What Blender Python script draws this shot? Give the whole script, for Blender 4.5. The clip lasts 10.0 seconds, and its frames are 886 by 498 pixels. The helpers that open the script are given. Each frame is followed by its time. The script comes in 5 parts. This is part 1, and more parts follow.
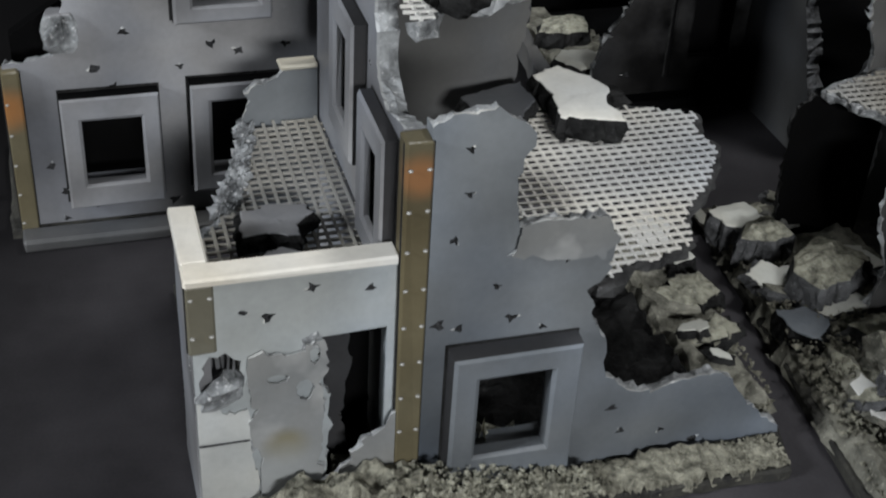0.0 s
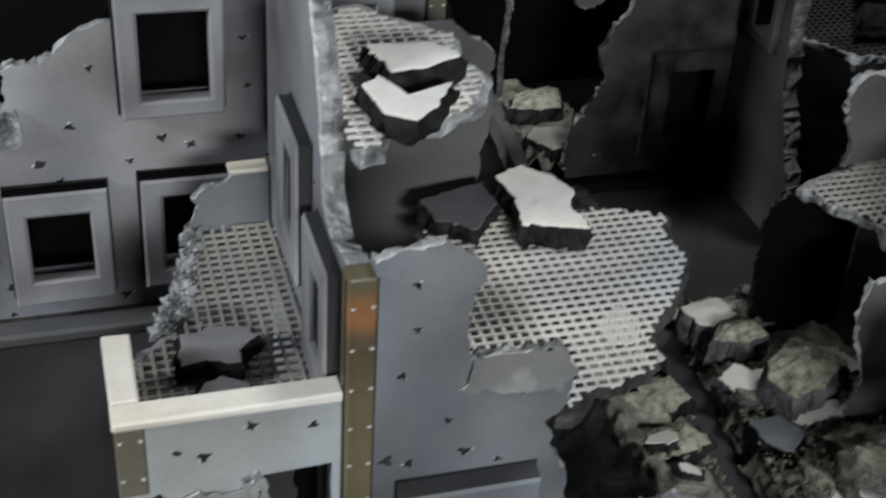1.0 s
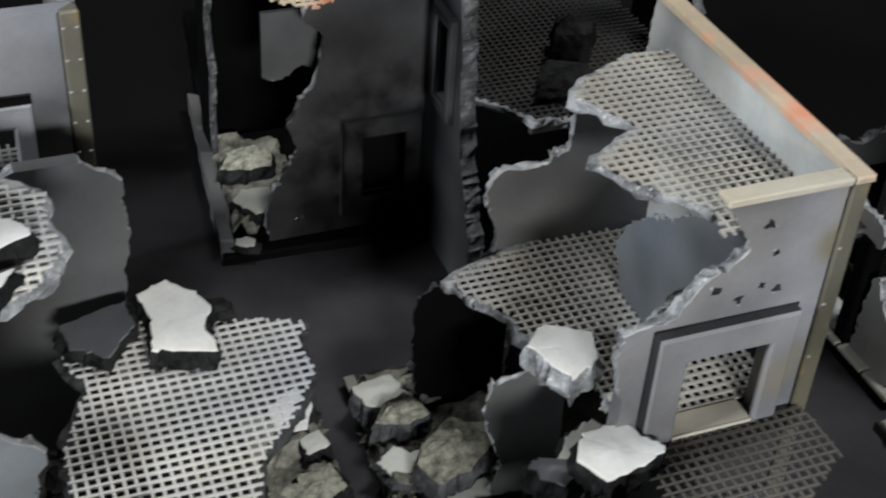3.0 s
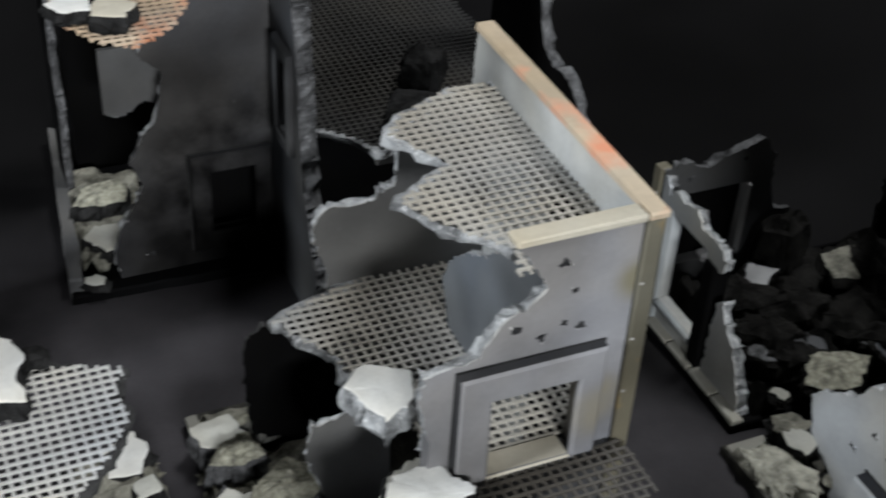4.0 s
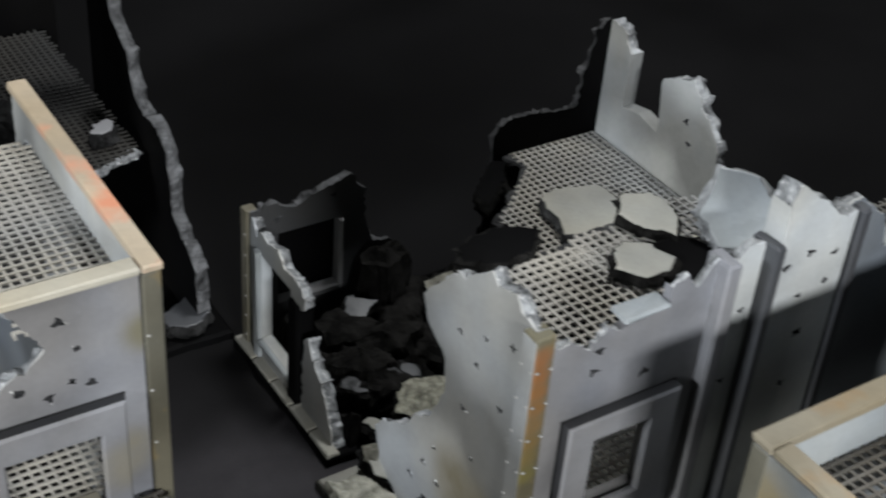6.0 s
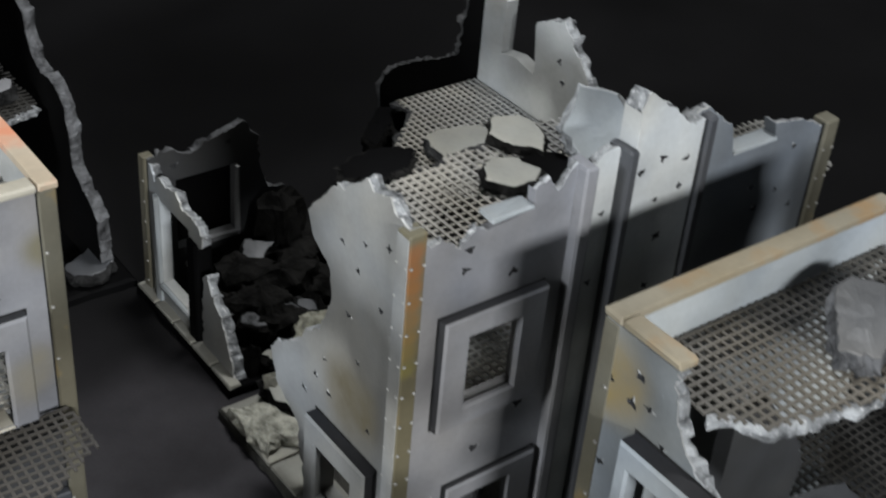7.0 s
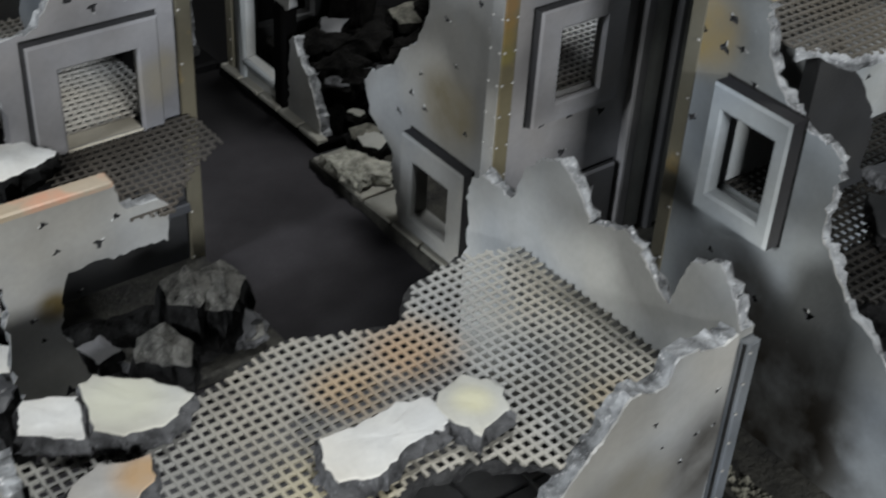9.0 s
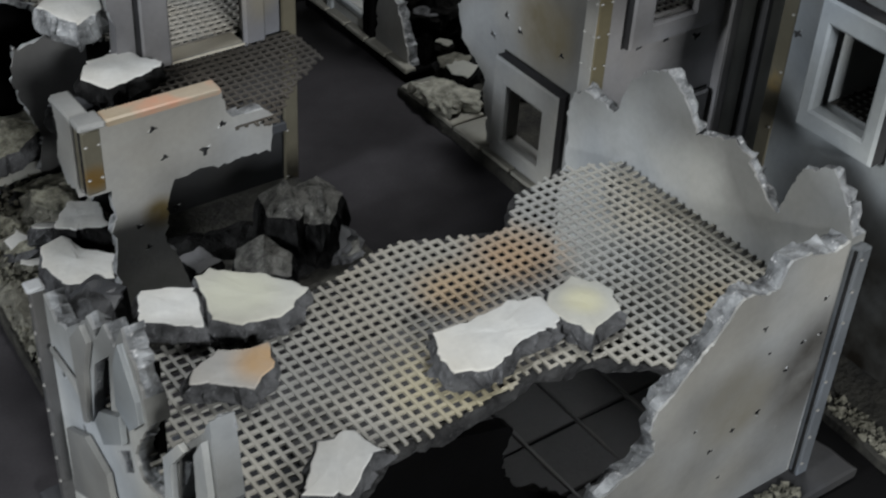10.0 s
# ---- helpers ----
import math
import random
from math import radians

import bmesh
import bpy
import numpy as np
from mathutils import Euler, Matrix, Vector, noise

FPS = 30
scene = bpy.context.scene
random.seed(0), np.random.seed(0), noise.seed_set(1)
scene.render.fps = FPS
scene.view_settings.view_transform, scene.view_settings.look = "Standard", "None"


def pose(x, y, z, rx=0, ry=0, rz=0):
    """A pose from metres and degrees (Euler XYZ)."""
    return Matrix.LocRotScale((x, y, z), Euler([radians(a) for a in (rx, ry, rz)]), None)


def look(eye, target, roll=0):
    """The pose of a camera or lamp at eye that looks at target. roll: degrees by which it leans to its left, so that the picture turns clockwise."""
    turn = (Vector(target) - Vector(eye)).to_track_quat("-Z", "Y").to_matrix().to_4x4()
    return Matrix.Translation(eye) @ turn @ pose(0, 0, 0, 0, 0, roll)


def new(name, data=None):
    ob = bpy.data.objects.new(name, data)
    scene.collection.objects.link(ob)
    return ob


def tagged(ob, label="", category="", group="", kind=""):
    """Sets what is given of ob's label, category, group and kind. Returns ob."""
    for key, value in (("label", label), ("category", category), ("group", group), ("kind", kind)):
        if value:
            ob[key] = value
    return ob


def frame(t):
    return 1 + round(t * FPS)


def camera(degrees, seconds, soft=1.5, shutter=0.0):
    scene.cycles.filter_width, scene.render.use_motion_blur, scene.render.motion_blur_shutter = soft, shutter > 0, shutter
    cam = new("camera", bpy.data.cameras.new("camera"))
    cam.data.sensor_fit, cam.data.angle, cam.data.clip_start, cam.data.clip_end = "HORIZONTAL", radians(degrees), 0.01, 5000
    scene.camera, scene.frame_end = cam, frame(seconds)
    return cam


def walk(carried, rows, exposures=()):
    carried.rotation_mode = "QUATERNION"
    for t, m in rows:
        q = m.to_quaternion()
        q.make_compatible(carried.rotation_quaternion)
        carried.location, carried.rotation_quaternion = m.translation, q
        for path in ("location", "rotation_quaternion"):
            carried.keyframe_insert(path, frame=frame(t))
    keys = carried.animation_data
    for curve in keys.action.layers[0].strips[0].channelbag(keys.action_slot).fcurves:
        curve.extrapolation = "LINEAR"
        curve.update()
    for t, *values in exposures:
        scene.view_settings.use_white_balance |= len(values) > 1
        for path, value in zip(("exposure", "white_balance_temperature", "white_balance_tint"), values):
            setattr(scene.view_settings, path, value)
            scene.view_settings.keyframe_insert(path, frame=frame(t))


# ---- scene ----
cam = camera(36.0, 10.0, soft=2.0, shutter=0.5)
K = 0.075  # one storey of the models in metres; the plan below is in storeys
PATH = [
    (0, (-4.874, -3.895, 4.029), (-4.364, -2.324, 2.901), 3.6),
    (0.5, (-4.77, -3.695, 4.072), (-4.268, -2.113, 2.956), 3.1),
    (1, (-4.61, -3.512, 4.225), (-4.088, -1.929, 3.119), 3.9),
    (1.5, (-4.411, -3.496, 4.539), (-3.855, -1.948, 3.402), 5.4),
    (2, (-4.097, -3.565, 4.847), (-3.524, -2.054, 3.669), 4.6),
    (2.5, (-3.727, -3.579, 5.058), (-3.114, -2.106, 3.852), 4.2),
    (3.8, (-2.85, -3.656, 5.312), (-2.19, -2.198, 4.111), 3.6),
    (4, (-2.71, -3.709, 5.323), (-2.028, -2.258, 4.127), 3.6),
    (4.5, (-2.418, -3.82, 5.377), (-1.665, -2.395, 4.193), 4.4),
    (5, (-2.158, -3.985, 5.421), (-1.335, -2.59, 4.249), 4.4),
    (5.5, (-1.857, -4.084, 5.51), (-0.97, -2.716, 4.35), 4.9),
    (6, (-1.611, -4.289, 5.511), (-0.668, -2.948, 4.365), 5.0),
    (6.2, (-1.527, -4.422, 5.531), (-0.576, -3.088, 4.384), 4.9),
    (7.3, (-1.921, -5.072, 5.334), (-0.851, -3.814, 4.206), 4.6),
    (7.5, (-2.008, -5.193, 5.259), (-0.934, -3.942, 4.128), 4.0),
    (8, (-2.319, -5.39, 5.035), (-1.259, -4.128, 3.902), 3.4),
    (8.5, (-2.589, -5.531, 4.751), (-1.541, -4.275, 3.6), 2.9),
    (9, (-2.863, -5.581, 4.613), (-1.831, -4.329, 3.444), 3.7),
    (9.5, (-3.077, -5.577, 4.475), (-2.075, -4.314, 3.293), 3.8),
    (10, (-3.195, -5.593, 4.388), (-2.224, -4.322, 3.187), 3.5),
]
walk(cam, [(t, look([K * c for c in eye], [K * c for c in target], roll)) for t, eye, target, roll in PATH],
     exposures=[(0.0, -0.38), (2.0, -0.27), (2.6, -0.2), (4.0, -0.06), (5.0, -0.13), (6.0, -0.03), (8.0, -0.22), (9.0, -0.46), (10.0, -0.66)])

# ---- world and lights ----
world = bpy.data.worlds.new("room")
scene.world = world
world.use_nodes = True
bg = world.node_tree.nodes["Background"]
bg.inputs["Color"].default_value = (0.80, 0.86, 1.0, 1)
bg.inputs["Strength"].default_value = 0.002


def window_light(name, eye, target, size, watts, colour):
    lamp = bpy.data.lights.new(name, "AREA")
    lamp.shape, lamp.size, lamp.size_y, lamp.energy, lamp.color = "RECTANGLE", size[0] * K, size[1] * K, watts, colour
    ob = new(name, lamp)
    ob.matrix_world = look([K * c for c in eye], [K * c for c in target])
    return ob


window_light("window_light", (-5.0, -29.7, 12.2), (0.0, -1.0, 0.8), (7.0, 2.6), 56.0, (0.965, 0.99, 1.01))
window_light("side_window_light", (-30.0, -3.4, 14.0), (0.0, -1.0, 0.8), (5.0, 5.0), 49.0, (0.94, 0.985, 1.03))
window_light("ceiling_light", (6.0, 2.5, 19.0), (-0.6, -0.8, 0.5), (4.0, 4.0), 13.0, (0.97, 0.99, 1.0))


# ---- materials ----
def nodes_of(name):
    m = bpy.data.materials.new(name)
    m.use_nodes = True
    t = m.node_tree
    return m, t, t.nodes["Principled BSDF"]


def noise_node(t, scale, detail=4.0, rough=0.55, offset=0.0):
    co = t.nodes.new("ShaderNodeTexCoord")
    mp = t.nodes.new("ShaderNodeMapping")
    mp.inputs["Location"].default_value = (offset, offset * 0.7, offset * 1.3)
    n = t.nodes.new("ShaderNodeTexNoise")
    n.inputs["Scale"].default_value, n.inputs["Detail"].default_value, n.inputs["Roughness"].default_value = scale, detail, rough
    t.links.new(co.outputs["Object"], mp.inputs["Vector"])
    t.links.new(mp.outputs["Vector"], n.inputs["Vector"])
    return n.outputs["Fac"]


def ramp(t, fac, stops):
    r = t.nodes.new("ShaderNodeValToRGB")
    while len(r.color_ramp.elements) < len(stops):
        r.color_ramp.elements.new(0.5)
    for e, (p, c) in zip(r.color_ramp.elements, stops):
        e.position, e.color = p, (*c, 1) if len(c) == 3 else c
    t.links.new(fac, r.inputs["Fac"])
    return r.outputs["Color"]


def mixed(t, fac, a, b, mode="MIX"):
    m = t.nodes.new("ShaderNodeMix")
    m.data_type, m.blend_type = "RGBA", mode
    for sock, value in ((m.inputs[0], fac), (m.inputs[6], a), (m.inputs[7], b)):
        if isinstance(value, (int, float)):
            sock.default_value = value
        elif isinstance(value, tuple):
            sock.default_value = (*value, 1)
        else:
            t.links.new(value, sock)
    return m.outputs[2]


def grey(v):
    return (v, v, v)


def bumped(t, b, height, strength, distance):
    n = t.nodes.new("ShaderNodeBump")
    n.inputs["Strength"].default_value, n.inputs["Distance"].default_value = strength, distance
    t.links.new(height, n.inputs["Height"])
    t.links.new(n.outputs["Normal"], b.inputs["Normal"])


def paint(name, low, high, stain=None, stain_from=0.6, rough=0.43, metal=0.0, bump=0.25, spots=()):
    """Airbrushed model paint: soft clouds, fine speckle, patches of a stain with their own shape; spots: local tints,
    some of them shade put into the colour.
    """
    m, t, b = nodes_of(name)
    low = tuple(0.8 * a + 0.2 * 0.62 * b for a, b in zip(low, high))
    high = tuple(0.95 * c for c in high)
    clouds = ramp(t, noise_node(t, 13, 2, 0.45), [(0.34, low), (0.64, high)])
    mottle = ramp(t, noise_node(t, 62, 5, 0.62, offset=5.0), [(0.28, grey(0.88)), (0.52, grey(1.0)), (0.74, grey(1.05))])
    warmth = ramp(t, noise_node(t, 13, 3, offset=9.0), [(0.38, (0.95, 0.98, 1.03)), (0.62, (1.04, 1.0, 0.93))])
    clouds = mixed(t, 1.0, mixed(t, 1.0, clouds, mottle, "MULTIPLY"), warmth, "MULTIPLY")
    speck = ramp(t, noise_node(t, 420, 3, offset=3.0), [(0.3, grey(0.92)), (0.7, grey(1.0))])
    colour = mixed(t, 1.0, clouds, speck, "MULTIPLY")
    if stain:
        where = ramp(t, noise_node(t, 26, 4, offset=7.0), [(stain_from, grey(0)), (stain_from + 0.13, grey(1))])
        colour = mixed(t, where, colour, stain)
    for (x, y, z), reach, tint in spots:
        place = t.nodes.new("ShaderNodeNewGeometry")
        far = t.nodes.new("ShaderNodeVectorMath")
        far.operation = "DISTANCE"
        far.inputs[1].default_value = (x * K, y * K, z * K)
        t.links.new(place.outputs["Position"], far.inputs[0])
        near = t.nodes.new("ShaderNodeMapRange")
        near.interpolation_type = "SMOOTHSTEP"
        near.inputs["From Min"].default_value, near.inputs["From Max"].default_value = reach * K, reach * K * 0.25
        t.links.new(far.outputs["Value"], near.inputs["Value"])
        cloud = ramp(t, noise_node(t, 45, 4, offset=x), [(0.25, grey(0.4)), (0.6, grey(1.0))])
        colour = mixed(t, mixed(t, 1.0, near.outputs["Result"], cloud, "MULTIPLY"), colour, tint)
    scuffs = ramp(t, noise_node(t, 130, 6, 0.7, offset=11.0), [(0.66, grey(0)), (0.76, grey(0.22))])
    colour = mixed(t, scuffs, colour, tuple(min(1.0, 1.25 * c) for c in high))
    t.links.new(colour, b.inputs["Base Color"])
    b.inputs["Roughness"].default_value, b.inputs["Metallic"].default_value = rough, metal
    bumped(t, b, noise_node(t, 700, 4), bump, 0.0004)
    return m


def rock(name, low, high, rough=0.9, bump=0.9, scale=110, dusty=0.55):
    m, t, b = nodes_of(name)
    b.inputs["Specular IOR Level"].default_value = 0.2
    big = ramp(t, noise_node(t, scale, 5, 0.6), [(0.3, low), (0.62, high)])
    dust = ramp(t, noise_node(t, scale * 5, 4, 0.7, 5.0), [(0.58, grey(0)), (0.70, grey(dusty))])
    colour = mixed(t, dust, big, tuple(min(0.8, c * 2.2) for c in high))
    t.links.new(colour, b.inputs["Base Color"])
    b.inputs["Roughness"].default_value = rough
    bumped(t, b, noise_node(t, scale * 3.5, 8, 0.65), bump, 0.0015)
    return m


LILAC = paint("lilac_grey_paint", (0.055, 0.056, 0.062), (0.38, 0.39, 0.42))
STEEL = paint("steel_grey_paint", (0.034, 0.039, 0.045), (0.245, 0.272, 0.306), spots=[((-0.2, 0.0, 1.25), 0.2, (0.22, 0.2, 0.15))])
# First spot here and in CHALKY: darker round the low ruin's corner post.
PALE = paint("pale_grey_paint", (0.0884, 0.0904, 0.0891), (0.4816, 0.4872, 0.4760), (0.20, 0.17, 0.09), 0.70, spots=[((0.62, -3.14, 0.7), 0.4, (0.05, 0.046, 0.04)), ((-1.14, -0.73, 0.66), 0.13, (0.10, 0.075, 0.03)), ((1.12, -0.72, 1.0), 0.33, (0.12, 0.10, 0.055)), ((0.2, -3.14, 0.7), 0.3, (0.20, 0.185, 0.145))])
# Dark spots low on the ochre ruin: brown grime with shade painted in.
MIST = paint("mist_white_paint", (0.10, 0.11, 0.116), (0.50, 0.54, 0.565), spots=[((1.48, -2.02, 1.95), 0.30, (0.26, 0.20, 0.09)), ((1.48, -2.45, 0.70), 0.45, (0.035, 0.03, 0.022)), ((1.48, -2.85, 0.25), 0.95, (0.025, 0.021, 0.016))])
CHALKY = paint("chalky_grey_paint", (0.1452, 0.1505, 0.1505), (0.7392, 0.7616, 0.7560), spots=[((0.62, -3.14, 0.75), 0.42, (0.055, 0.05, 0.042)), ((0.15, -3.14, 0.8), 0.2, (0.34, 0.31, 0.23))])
GREYSTONE = rock("grey_dusty_stone", (0.03, 0.03, 0.029), (0.21, 0.207, 0.19), bump=1.0, scale=190)
GREYROCK = rock("grey_rock", (0.013, 0.013, 0.0135), (0.135, 0.137, 0.142))
MAUVE = paint("mauve_grey_paint", (0.0792, 0.0799, 0.0858), (0.3584, 0.3606, 0.3808), spots=[((-0.2, 0.0, 1.25), 0.2, (0.22, 0.2, 0.15)), ((-0.06, 0.0, 1.9), 0.16, (0.20, 0.185, 0.13))])
PLASTER = paint("flaking_plaster", (0.11, 0.115, 0.117), (0.30, 0.31, 0.315), (0.38, 0.38, 0.37), 0.52, rough=0.7, spots=[((-4.2, -0.02, 0.40), 0.12, (0.16, 0.135, 0.06)), ((-4.2, -0.02, 0.25), 0.25, (0.28, 0.29, 0.29))])
# Dark grey of the burnt back wall, also standing in for shade.
SINGED_SHADED = paint("singed_and_shaded_grey", (0.020, 0.021, 0.0225), (0.060, 0.062, 0.066))
DUSK = paint("dark_grey_paint", (0.038, 0.040, 0.045), (0.083, 0.086, 0.093))
# Black spots put the shade low on the back wall into the dark paint.
SMOKE_SHADED = paint("smoke_grey_with_shade", (0.032, 0.032, 0.034), (0.125, 0.125, 0.130), rough=0.6, spots=[((-0.85, 3.05, 0.45), 1.45, (0.003, 0.003, 0.003)), ((-1.1, 3.05, 0.0), 0.8, (0.003, 0.003, 0.003)), ((-0.62, 2.45, 0.3), 1.0, (0.003, 0.003, 0.003))])
# Black spots darken the wall's inner corner, shade put into the colour.
CORNER_SHADED = paint("corner_shaded_grey", (0.018, 0.0185, 0.020), (0.068, 0.071, 0.075), rough=0.6, spots=[((-0.72, 3.1, 0.2), 0.6, (0.004, 0.004, 0.004)), ((-0.72, 3.1, 1.2), 0.38, (0.005, 0.005, 0.005))])
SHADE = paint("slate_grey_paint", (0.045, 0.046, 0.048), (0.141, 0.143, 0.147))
# Black for soot, and for sheets that stand in for shade behind openings.
SOOT_SHADE = paint("soot_and_shade_black", (0.0012, 0.0012, 0.0013), (0.0045, 0.0045, 0.0048), rough=0.65)
CREAM = paint("cream_paint", (0.408, 0.365, 0.281), (0.646, 0.612, 0.518), (0.66, 0.36, 0.24), 0.60)
BRIGHT = paint("bright_cream_paint", (0.68, 0.65, 0.58), (0.84, 0.81, 0.75))
PEACH = paint("peach_rust_paint", (0.391, 0.315, 0.221), (0.595, 0.510, 0.399), (0.70, 0.30, 0.18), 0.50)
RUST = paint("rusted_post_paint", (0.077, 0.064, 0.035), (0.166, 0.147, 0.093), (0.26, 0.13, 0.05), 0.64, spots=[((-3.72, -0.05, 1.58), 0.12, (0.23, 0.11, 0.045)), ((-5.13, 2.28, 0.75), 0.16, (0.30, 0.13, 0.04))])
FLAME = paint("orange_flecked_post_paint", (0.085, 0.076, 0.047), (0.20, 0.182, 0.122), (0.24, 0.15, 0.05), 0.58,
              spots=[((1.122, -1.14, 2.13 - 0.09 * k), 0.08, (0.29 - 0.022 * k, 0.115, 0.04)) for k in range(8)])
OLIVE = paint("olive_post_paint", (0.083, 0.078, 0.058), (0.192, 0.182, 0.141), (0.36, 0.24, 0.07), 0.58, spots=[((-1.43, -0.75, 0.96), 0.10, (0.14, 0.085, 0.025))])
WHITE = paint("chalk_white_paint", (0.60, 0.60, 0.575), (0.82, 0.82, 0.79), (0.56, 0.55, 0.46), 0.58, rough=0.65)
BUFF = paint("buff_white_paint", (0.3969, 0.3969, 0.3644), (0.6653, 0.6653, 0.6048), (0.60, 0.46, 0.30), 0.70, rough=0.65, spots=[((-0.27, -2.67, 1.1), 0.12, (0.62, 0.60, 0.42)), ((-1.36, -1.93, 1.1), 0.22, (0.56, 0.56, 0.46))])
STAINED = paint("orange_stained_white", (0.47, 0.46, 0.44), (0.62, 0.61, 0.58), rough=0.65, spots=[((-1.47, -2.33, 1.1), 0.17, (0.60, 0.40, 0.22))])
ASHEN = paint("ashen_slab_paint", (0.24, 0.238, 0.215), (0.46, 0.455, 0.41), rough=0.65)
MIDGREY = paint("mid_grey_paint", (0.20, 0.20, 0.21), (0.30, 0.30, 0.31), rough=0.65)
OCHRE = paint("ochre_ledge_paint", (0.2, 0.17, 0.115), (0.38, 0.335, 0.25), (0.30, 0.17, 0.06), 0.54)
WORN = paint("worn_bare_edge", (0.26, 0.268, 0.276), (0.62, 0.635, 0.64), rough=0.4)
GRIT = paint("rivet_metal", (0.30, 0.29, 0.27), (0.50, 0.49, 0.46), rough=0.4, metal=0.3)
EDGE = rock("broken_plaster_edge", (0.018, 0.019, 0.021), (0.42, 0.435, 0.445), rough=0.45, bump=1.0, dusty=0.95)
CRUMB = rock("pale_crumbled_stone", (0.13, 0.13, 0.105), (0.56, 0.55, 0.47), scale=170)
SHOT = rock("grey_shot_mark", (0.020, 0.020, 0.021), (0.060, 0.061, 0.064))
EDGE_DARK = rock("sooty_broken_edge", (0.009, 0.009, 0.010), (0.06, 0.06, 0.06))
ROCK_DARK = rock("charcoal_rock", (0.005, 0.005, 0.005), (0.028, 0.028, 0.028))
GRAVELLY = rock("grit_coated_stone", (0.10, 0.098, 0.078), (0.46, 0.45, 0.36), bump=1.0, scale=300)
ROCK_OLIVE = rock("dusty_olive_rock", (0.055, 0.054, 0.045), (0.27, 0.263, 0.22))
GRAVEL = rock("olive_gravel", (0.055, 0.053, 0.042), (0.31, 0.30, 0.24), scale=260)
GAP_LINE = rock("dark_gap_line", (0.01, 0.01, 0.01), (0.03, 0.03, 0.03))
PAVE = paint("worn_paving", (0.20, 0.20, 0.18), (0.40, 0.39, 0.34), rough=0.75, bump=0.5)
PAVE_DARK = paint("dark_paving", (0.055, 0.055, 0.058), (0.11, 0.11, 0.117), rough=0.7, bump=0.5)
BLACKROCK = rock("soot_black_rubble", (0.0016, 0.0016, 0.0015), (0.017, 0.0165, 0.0155), rough=0.8)
BASE = rock("dark_base_board", (0.02, 0.02, 0.02), (0.06, 0.058, 0.05))
MESH_A = paint("silver_grating", (0.598, 0.598, 0.586), (0.814, 0.814, 0.792), (0.42, 0.38, 0.31), 0.68, rough=0.4, metal=0.15)
MESH_B = paint("beige_grating", (0.32, 0.31, 0.288), (0.49, 0.478, 0.445), rough=0.45, metal=0.1)
MESH_P = paint("taupe_grating", (0.20, 0.192, 0.172), (0.33, 0.32, 0.288), (0.15, 0.13, 0.10), 0.66, rough=0.45, metal=0.1)
MESH_F = paint("rust_stained_grating", (0.345, 0.335, 0.305), (0.465, 0.456, 0.414), (0.40, 0.33, 0.22), 0.68, rough=0.45, metal=0.1, spots=[((-0.22, -2.20, 1.0), 0.30, (0.40, 0.29, 0.19)), ((-0.55, -2.26, 1.0), 0.26, (0.42, 0.32, 0.21)), ((0.3, -2.95, 1.0), 0.25, (0.45, 0.38, 0.26)), ((-0.9, -2.7, 1.0), 0.35, (0.46, 0.41, 0.27))])
MESH_E = paint("brown_grating", (0.042, 0.038, 0.032), (0.09, 0.081, 0.071), rough=0.5)
# The black spots paint the lump's shadow onto the mesh.
MESH_S = paint("brown_grating_with_shadow", (0.07, 0.064, 0.053), (0.15, 0.138, 0.118), rough=0.5, spots=[((2.42, -2.12, 2.0), 0.34, (0.006, 0.006, 0.006)), ((2.75, -2.2, 2.0), 0.3, (0.006, 0.006, 0.006))])
# Darker copy of the brown mesh, for the shaded lower floor.
MESH_L = paint("shaded_brown_grating", (0.013, 0.012, 0.010), (0.032, 0.029, 0.025), rough=0.5)
MESH_D = paint("sooty_grating", (0.0122, 0.0122, 0.0122), (0.0405, 0.0385, 0.0345), rough=0.6)
MESH_O = paint("orange_grating", (0.45, 0.32, 0.20), (0.60, 0.50, 0.40), (0.5, 0.2, 0.1), 0.5, rough=0.5)


def table_top():
    """Matt black table top; paler pools where the models stand carry light and dust in the colour."""
    m, t, b = nodes_of("black_table")
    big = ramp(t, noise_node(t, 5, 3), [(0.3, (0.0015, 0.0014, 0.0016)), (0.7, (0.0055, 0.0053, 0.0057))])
    fine = ramp(t, noise_node(t, 900, 2, offset=2.0), [(0.3, grey(0.85)), (0.7, grey(1.0))])
    place = t.nodes.new("ShaderNodeNewGeometry")
    patches = []
    # Two pale pools, coloured in for the light on the table.
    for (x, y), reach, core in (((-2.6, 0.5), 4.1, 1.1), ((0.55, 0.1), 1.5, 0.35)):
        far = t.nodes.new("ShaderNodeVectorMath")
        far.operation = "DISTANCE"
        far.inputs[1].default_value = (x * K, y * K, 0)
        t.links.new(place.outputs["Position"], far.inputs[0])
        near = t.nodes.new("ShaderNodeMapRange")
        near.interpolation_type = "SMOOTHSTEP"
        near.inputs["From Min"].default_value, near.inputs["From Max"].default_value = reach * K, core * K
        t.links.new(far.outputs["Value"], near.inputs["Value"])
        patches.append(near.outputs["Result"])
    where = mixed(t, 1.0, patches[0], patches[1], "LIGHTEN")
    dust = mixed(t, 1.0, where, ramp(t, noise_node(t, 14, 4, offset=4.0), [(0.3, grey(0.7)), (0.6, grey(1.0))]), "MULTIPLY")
    pooled = mixed(t, dust, big, ramp(t, noise_node(t, 30, 4, offset=6.0), [(0.3, (0.040, 0.0378, 0.0415)), (0.7, (0.068, 0.0642, 0.070))]))
    t.links.new(mixed(t, 1.0, pooled, fine, "MULTIPLY"), b.inputs["Base Color"])
    b.inputs["Roughness"].default_value = 0.75
    b.inputs["Specular IOR Level"].default_value = 0.12
